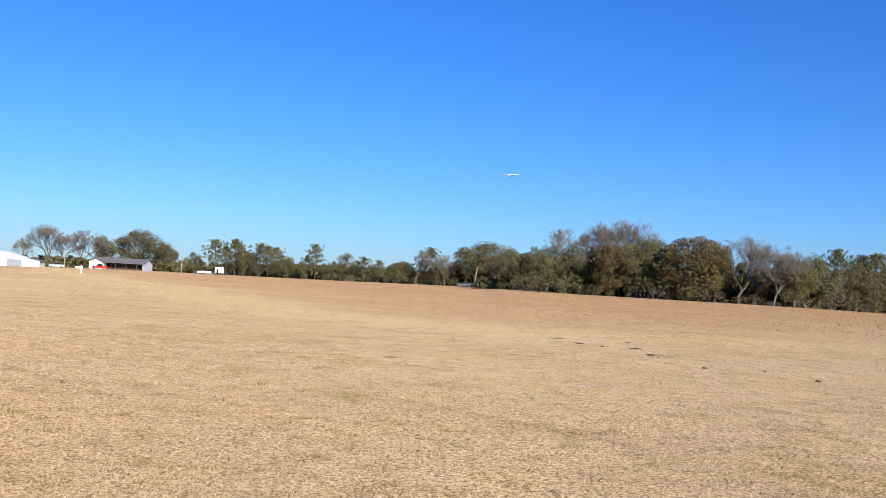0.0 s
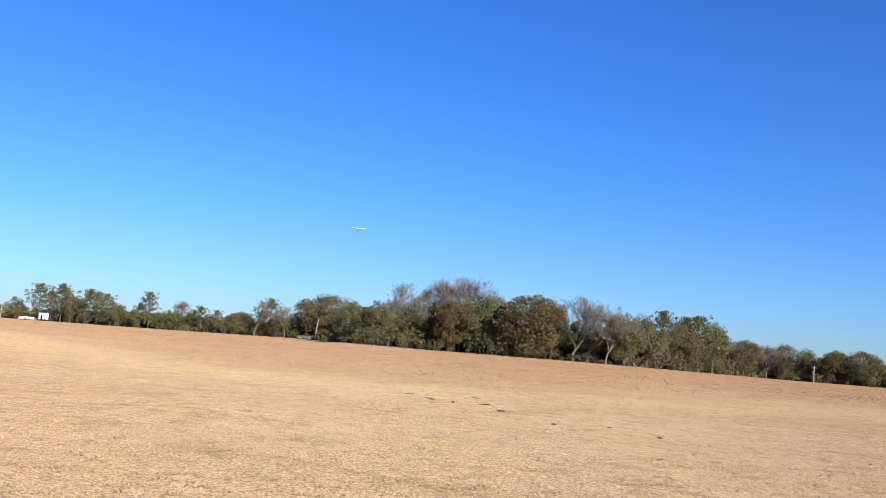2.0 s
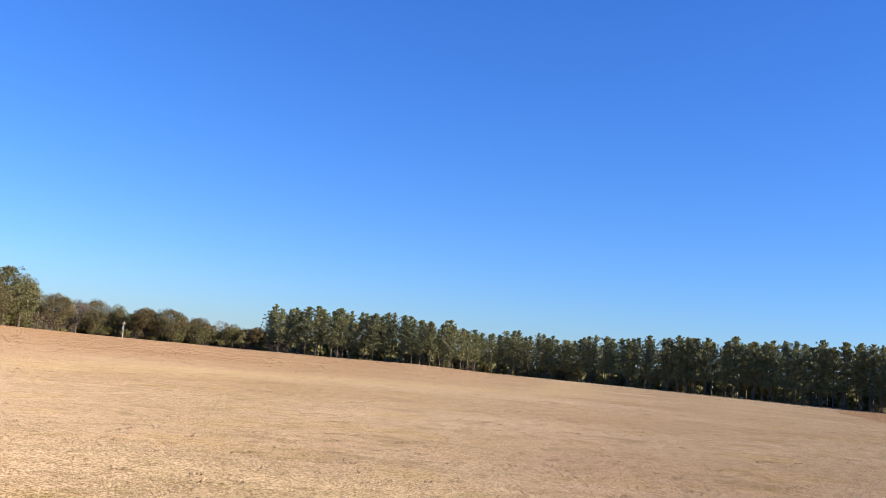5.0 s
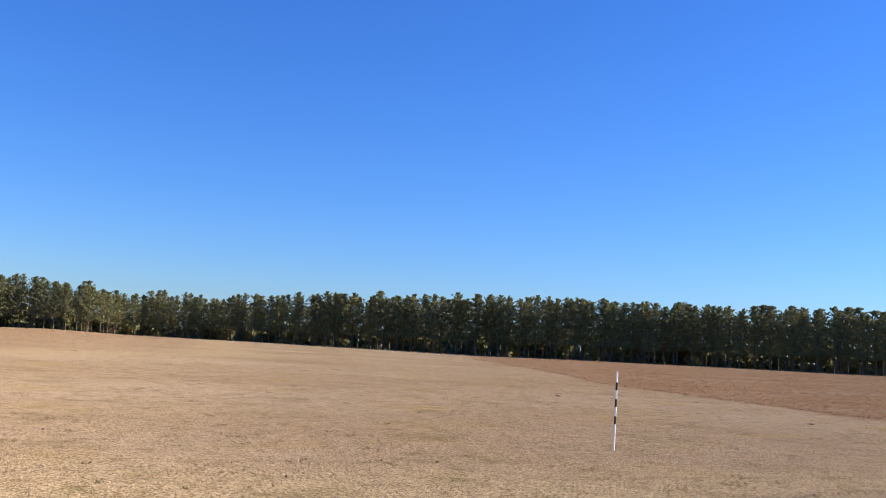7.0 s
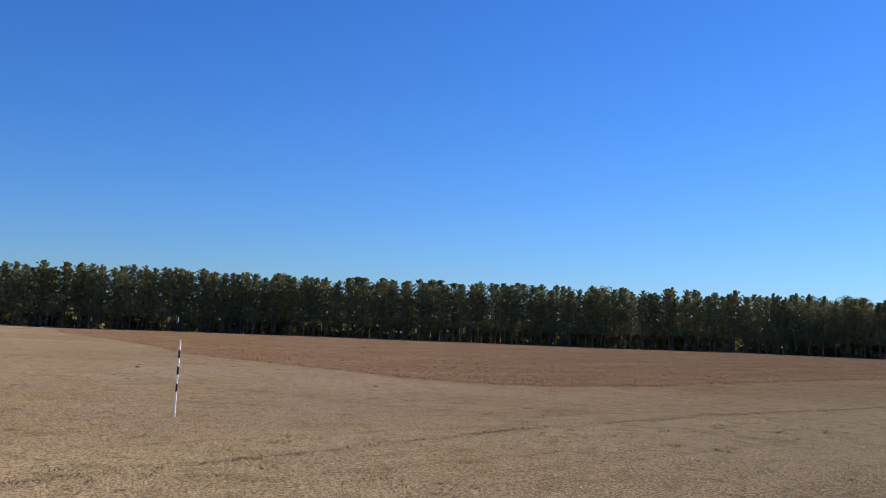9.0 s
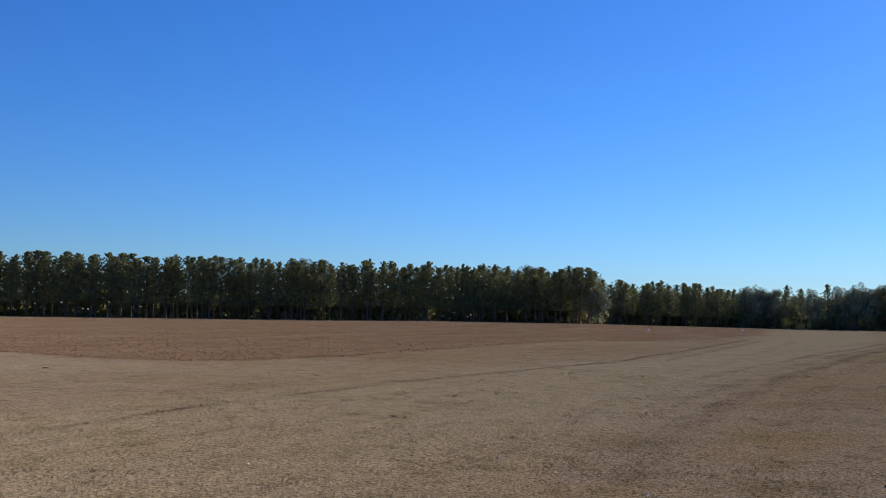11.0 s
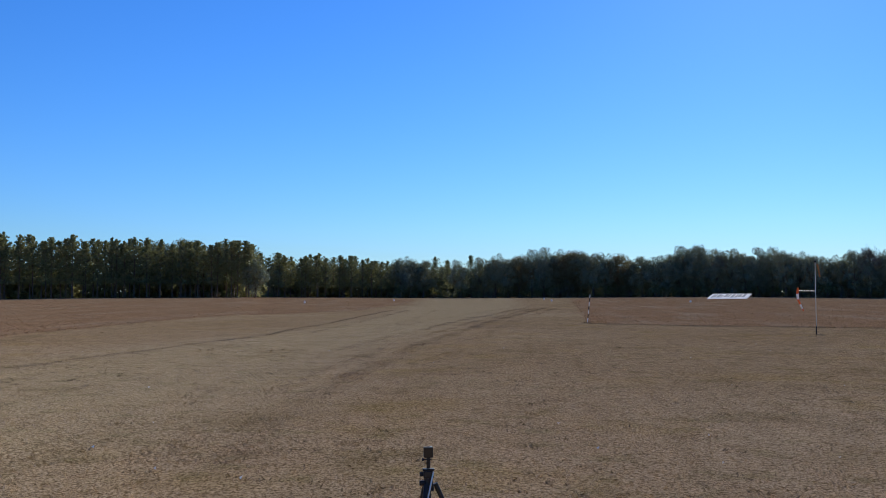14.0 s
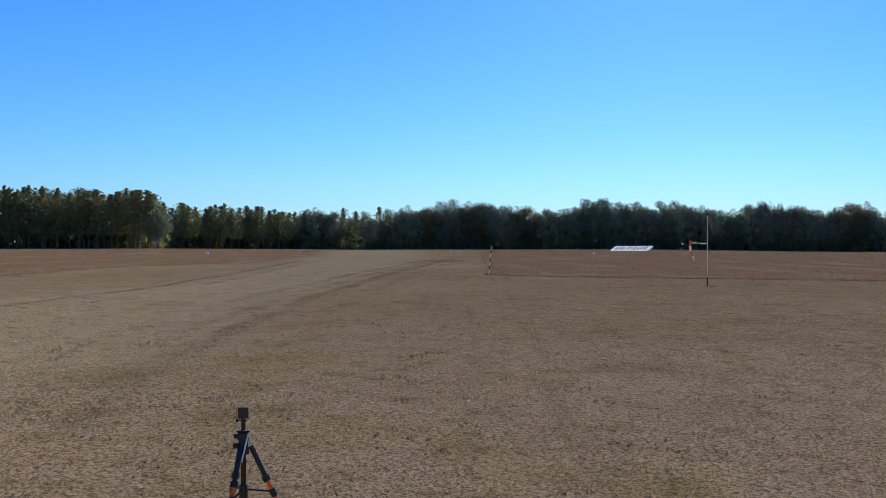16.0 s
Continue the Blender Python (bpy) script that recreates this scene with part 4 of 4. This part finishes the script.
for az, r, h in ((125.0, 140, .5), (130.2, 175, .55), (139.6, 165, .5), (139.1, 200, .6), (147.6, 150, .4)):
    white_marker(az, r, h)


def panel_sign(az, r):
    """Large white panel sloping on a low frame, with dark print and a leaning outline."""
    e = empty("panel_sign", facing(az, r), "large white sloping panel with blue-grey print on a low frame", "sign")
    w, dep, rise, skew, z0 = 7.7, 3.2, 1.0, 1.15, .12
    run = Vector((skew, dep, rise))
    nrm = Vector((1, 0, 0)).cross(run).normalized()

    def slab(x0, x1, k0, k1, lift, thick):
        bm = bmesh.new()
        c = [Vector((-w / 2 + w * x, 0, z0)) + run * k for x, k in ((x0, k0), (x1, k0), (x1, k1), (x0, k1))]
        lo = [bm.verts.new(p + nrm * lift) for p in c]
        hi = [bm.verts.new(p + nrm * (lift + thick)) for p in c]
        bm.faces.new(lo[::-1]); bm.faces.new(hi)
        for i in range(4):
            j = (i + 1) % 4
            bm.faces.new((lo[i], lo[j], hi[j], hi[i]))
        return bm
    for i in range(6):
        part("panel_sheet", slab(i / 6 + .001, (i + 1) / 6 - .001, 0, 1, 0, .05), PANEL, e)
    g = random.Random(4)
    x = .07
    while x < .92:
        ww = g.uniform(.03, .075)
        part("print_bar", slab(x, x + ww, .22 + g.uniform(0, .12), .88 + g.uniform(-.14, .08), .055, .006), BLUEGREY, e, "blue-grey print")
        x += ww + g.uniform(.015, .045)
    for k in (.02, .34, .66, .98):
        for d in (.1, .95):
            b = Vector((-w / 2 + w * k, 0, z0)) + run * d
            part("post", tube((b.x, b.y, -.3), b, .05, .05, 6), WOODPOLE, e)
    return e


panel_sign(149.55, 200)


# ---------------------------------------------------------------- farmstead in the distance
def gable_house(az, r):
    e = empty("farm_house", facing(az, r, 0, -22), "long low grey-roofed brick house with a white gabled wing", "house")
    L, W, H, RZ = 17.5, 8.5, 2.3, 3.75
    part("wall_back", box(-L / 2, L / 2, W - .25, W, 0, H), BRICK, e, "dark brick wall")
    part("wall_front", box(-L / 2 + 5, L / 2 - .3, 2.4, 2.65, 0, H), BRICK, e, "dark brick wall under the porch")
    for x in (-L / 2, L / 2):
        s = 1 if x > 0 else -1
        g = prism([(0, 0), (W, 0), (W, H), (W / 2, RZ - .15), (0, H)], -.12, .12)
        g.transform(pose(x - .15 * s, 0, 0, 0, 0, 90))
        part("gable_wall", g, SIDING, e, "light grey siding")
    for y0, y1 in ((-.5, W / 2), (W + .5, W / 2)):
        k = (RZ - H) / (W / 2)
        za = H - .5 * k
        d = 1 if y1 > y0 else -1
        bm = bmesh.new()
        vs = [bm.verts.new(p) for p in ((-L / 2 - .4, y0, za), (L / 2 + .4, y0, za), (L / 2 + .4, y1, RZ), (-L / 2 - .4, y1, RZ))]
        if d < 0:
            vs = vs[::-1]
        f = bm.faces.new(vs)
        ext = bmesh.ops.extrude_face_region(bm, geom=[f])
        bmesh.ops.translate(bm, vec=(0, 0, .16), verts=[v for v in ext["geom"] if isinstance(v, bmesh.types.BMVert)])
        bmesh.ops.recalc_face_normals(bm, faces=bm.faces[:])
        part("roof_slope", bm, GREYROOF, e, "grey shingle roof")
    for x in (-4, -.5, 3, 6.5):
        part("porch_post", box(x - .08, x + .08, .1, .26, 0, H), BRICK, e)
    for x in (-2.5, 1.2, 4.8):
        w = part("window", box(x, x + 1.2, 2.33, 2.398, .9, 2.0), GLASS, e)
        part("frame", box(x - .08, x + 1.28, 2.36, 2.394, .82, 2.08), WHITE, w)
    wing = prism([(-2.2, 0), (2.2, 0), (2.2, 2.2), (0, 3.1), (-2.2, 2.2)], -1.2, 2.5)
    wing.transform(pose(-L / 2 + 2.4, 0, 0))
    part("wing", wing, WHITE, e, "white gabled wing")
    for s in (-1, 1):
        bm = prism([(0, 3.13), (s * 2.6, 2.07), (s * 2.6, 2.2), (0, 3.27)], -1.5, 2.4)
        bm.transform(pose(-L / 2 + 2.4, 0, 0))
        part("wing_roof", bm, GREYROOF, e, "grey shingle roof")
    part("wing_door", box(-L / 2 + 1.6, -L / 2 + 3.2, -1.24, -1.203, 0, 2.0), SIDING, e)
    return e


gable_house(-17.45, 325)


def metal_barn(az, r):
    e = empty("metal_barn", facing(az, r, 0, -12) @ Matrix.Diagonal((.85, .85, .85, 1)), "white metal barn with a grey roll-up door", "barn")
    body = prism([(-9, 0), (9, 0), (9, 3.2), (0, 5.4), (-9, 3.2)], 0, 14)
    part("wall", body, WHITE, e, "white sheet metal walls")
    for s in (-1, 1):
        part("roof_slope", prism([(0, 5.42), (s * 9.4, 3.12), (s * 9.4, 3.24), (0, 5.56)], -.3, 14.3), WHITE, e, "white metal roof")
    part("roll_door", box(2.2, 7.4, -.06, -.005, 0, 2.7), DOORGREY, e, "grey roll-up door")
    for k in range(6):
        part("door_rib", box(2.2, 7.4, -.09, -.062, .2 + k * .42, .26 + k * .42), DOORGREY, e)
    lean = prism([(9.01, 0), (13.5, 0), (13.5, 2.6), (9.01, 3.4)], 1, 13)
    part("lean_to", lean, WHITE, e, "white lean-to")
    part("lean_roof", prism([(9.3, 3.46), (14, 2.56), (14, 2.68), (9.3, 3.58)], .6, 13.4), GREYROOF, e, "grey lean-to roof")
    return e


metal_barn(-23.45, 335)


def wheel(x, y, r, e, w=.2):
    t = part("wheel", tube((x - w / 2, y, r), (x + w / 2, y, r), r, r, 16), RUBBER, e, "black tyre")
    part("rim", tube((x - w / 2 - .01, y, r), (x + w / 2 + .01, y, r), r * .6, r * .6, 12), METAL, t)


def parked_car(az, r, paint, label, truck=False, turn=90):
    e = empty("parked_truck" if truck else "parked_car", facing(az, r, 0, turn), label, "truck" if truck else "car")
    low = prism([(-2.2, .35), (2.2, .35), (2.25, .8), (2.1, .95), (.9, 1.0), (-2.1, 1.02), (-2.2, .8)], -.85, .85)
    low.transform(pose(0, 0, 0, 0, 0, 90))
    bmesh.ops.bevel(low, geom=low.edges[:], offset=.06, segments=2, affect='EDGES')
    part("body", low, paint, e, smooth=False)
    prof = [(.9, .98), (.3, 1.5), (-1.2, 1.52), (-1.9, 1.02)] if not truck else [(.8, .98), (.3, 1.7), (-.6, 1.7), (-.75, 1.0)]
    top = prism(prof, -.72, .72)
    top.transform(pose(0, 0, 0, 0, 0, 90))
    part("cabin_glass", top, GLASS, e, "dark glass")
    part("cabin_roof", box(-.70, .70, -1.15 if not truck else -.6, .3, 1.5 if not truck else 1.69, 1.56 if not truck else 1.75, .02), paint, e)
    for x in (-.78, .78):
        for y in (-1.4, 1.4):
            wheel(x, y, .33, e)
    for x in (-.6, .6):
        part("headlight", box(x - .15, x + .15, 2.16, 2.25, .65, .8, .02), METAL, e)
    return e


parked_car(2.75, 276, CARGREY, "dark grey parked car beside a leaning pole")
parked_car(-18.35, 318, REDPAINT, "red pickup truck parked beside the house", True, 100)
parked_car(-20.6, 330, SIDING, "grey parked car near the barn", False, 80)


def box_trailer(az, r):
    e = empty("box_trailer", facing(az, r), "white box trailer with an open dark side hatch", "trailer")
    part("body", box(-1.4, 1.4, -1, 1, .5, 2.5, .15), WHITE, e)
    # the open hatch is a dark sheet that stands for the shade inside
    part("hatch", box(-.9, -.3, -1.04, -1.003, .6, 1.9), GLASS, e, "dark sheet for the shaded opening")
    part("hitch", tube((-2.4, 0, .5), (-1.3, 0, .55), .06, .06, 6), METAL, e)
    for x in (-.5, .4):
        t = part("wheel", tube((x, -1.03, .35), (x, -.83, .35), .35, .35, 14), RUBBER, e)
    return e


def covered_boat(az, r):
    e = empty("small_boat", facing(az, r), "low white boat on a road trailer", "boat")
    hull = prism([(-2.4, .75), (-2.1, .35), (1.8, .35), (2.3, 1.0), (.6, .95), (-.4, 1.15), (-1.0, .95)], -.8, .8)
    bmesh.ops.bevel(hull, geom=hull.edges[:], offset=.1, segments=2, affect='EDGES')
    part("hull", hull, WHITE, e)
    part("frame", box(-2.6, 2.6, -.5, .5, .22, .34, .02), METAL, e)
    part("wheel", tube((-.4, -.95, .28), (-.4, -.8, .28), .28, .28, 12), RUBBER, e)
    return e


box_trailer(-11.75, 322)
covered_boat(-12.6, 322)


def pole(az, r, h, label, lean=0.0, arm=False):
    e = empty("utility_pole", facing(az, r), label, "utility pole")
    e.matrix_basis = e.matrix_basis @ pose(0, 0, 0, 0, lean, 0)
    part("shaft", tube((0, 0, -.5), (0, 0, h), .16, .11, 8), WOODPOLE, e)
    if arm:
        part("crossarm", box(-.5, .5, -.12, -.02, h - .6, h - .48, .01), WOODPOLE, e)
        part("box", box(-.35, .1, -.35, -.13, h - 2.3, h - 1.4, .03), METAL, e, "pale grey metal box")
    return e


pole(3.3, 276, 6.0, "weathered wooden pole leaning beside the road", 7)
pole(32.1, 276, 4.4, "wooden pole with a pale metal box at the woods", 0, True)
for az in (-20.2, -13.9):
    pole(az, 345, 6.0, "far wooden utility pole beside the road")


def sign_stand(az, r):
    e = empty("sign_stand", facing(az, r), "white wooden signboard on one post in the field", "sign")
    part("post", box(-.09, .09, -.09, .09, -.3, 1.3, .01), WHITE, e)
    part("board", box(-.95, .2, -.13, -.095, .8, 1.15, .01), WHITE, e)
    return e


sign_stand(-19.3, 165)


def model_plane(v, yaw):
    e = empty("model_plane", pose(*v, 0, 3, yaw), "white radio-controlled model plane flying", "plane")
    f = bmesh.new()
    prev = None
    for y, r in ((-.62, .015), (-.2, .05), (.1, .07), (.35, .06), (.47, .02)):
        ring = [f.verts.new((r * math.cos(6.2832 * i / 10), y, r * 1.1 * math.sin(6.2832 * i / 10))) for i in range(10)]
        if prev:
            for i in range(10):
                f.faces.new((prev[i], prev[(i + 1) % 10], ring[(i + 1) % 10], ring[i]))
        prev = ring
    part("fuselage", f, WHITE, e, smooth=True)
    for s in (-1, 1):
        w = prism([(0, .05), (s * .78, .095), (s * .78, .11), (0, .085)], .0, .22)
        part("wing", w, WHITE, e)
        part("tailplane", prism([(0, .02), (s * .26, .02), (s * .26, .03), (0, .035)], -.62, -.47), WHITE, e)
        part("wheel", tube((s * .14, .12, -.16), (s * .165, .12, -.16), .04, .04, 10), BLACK, e)
        part("strut", tube((s * .04, .12, -.05), (s * .14, .12, -.16), .007, .007, 6), METAL, e)
    part("fin", box(-.008, .008, -.64, -.48, .02, .22, .002), WHITE, e)
    part("propeller", box(-.14, .14, .475, .485, -.012, .012, .003), BLACK, e)
    return e


va = Vector((math.sin(radians(5.19)), math.cos(radians(5.19)), math.tan(radians(6.66))))
model_plane(tuple(Vector((0, 0, 1.65)) + va * 98), 190)
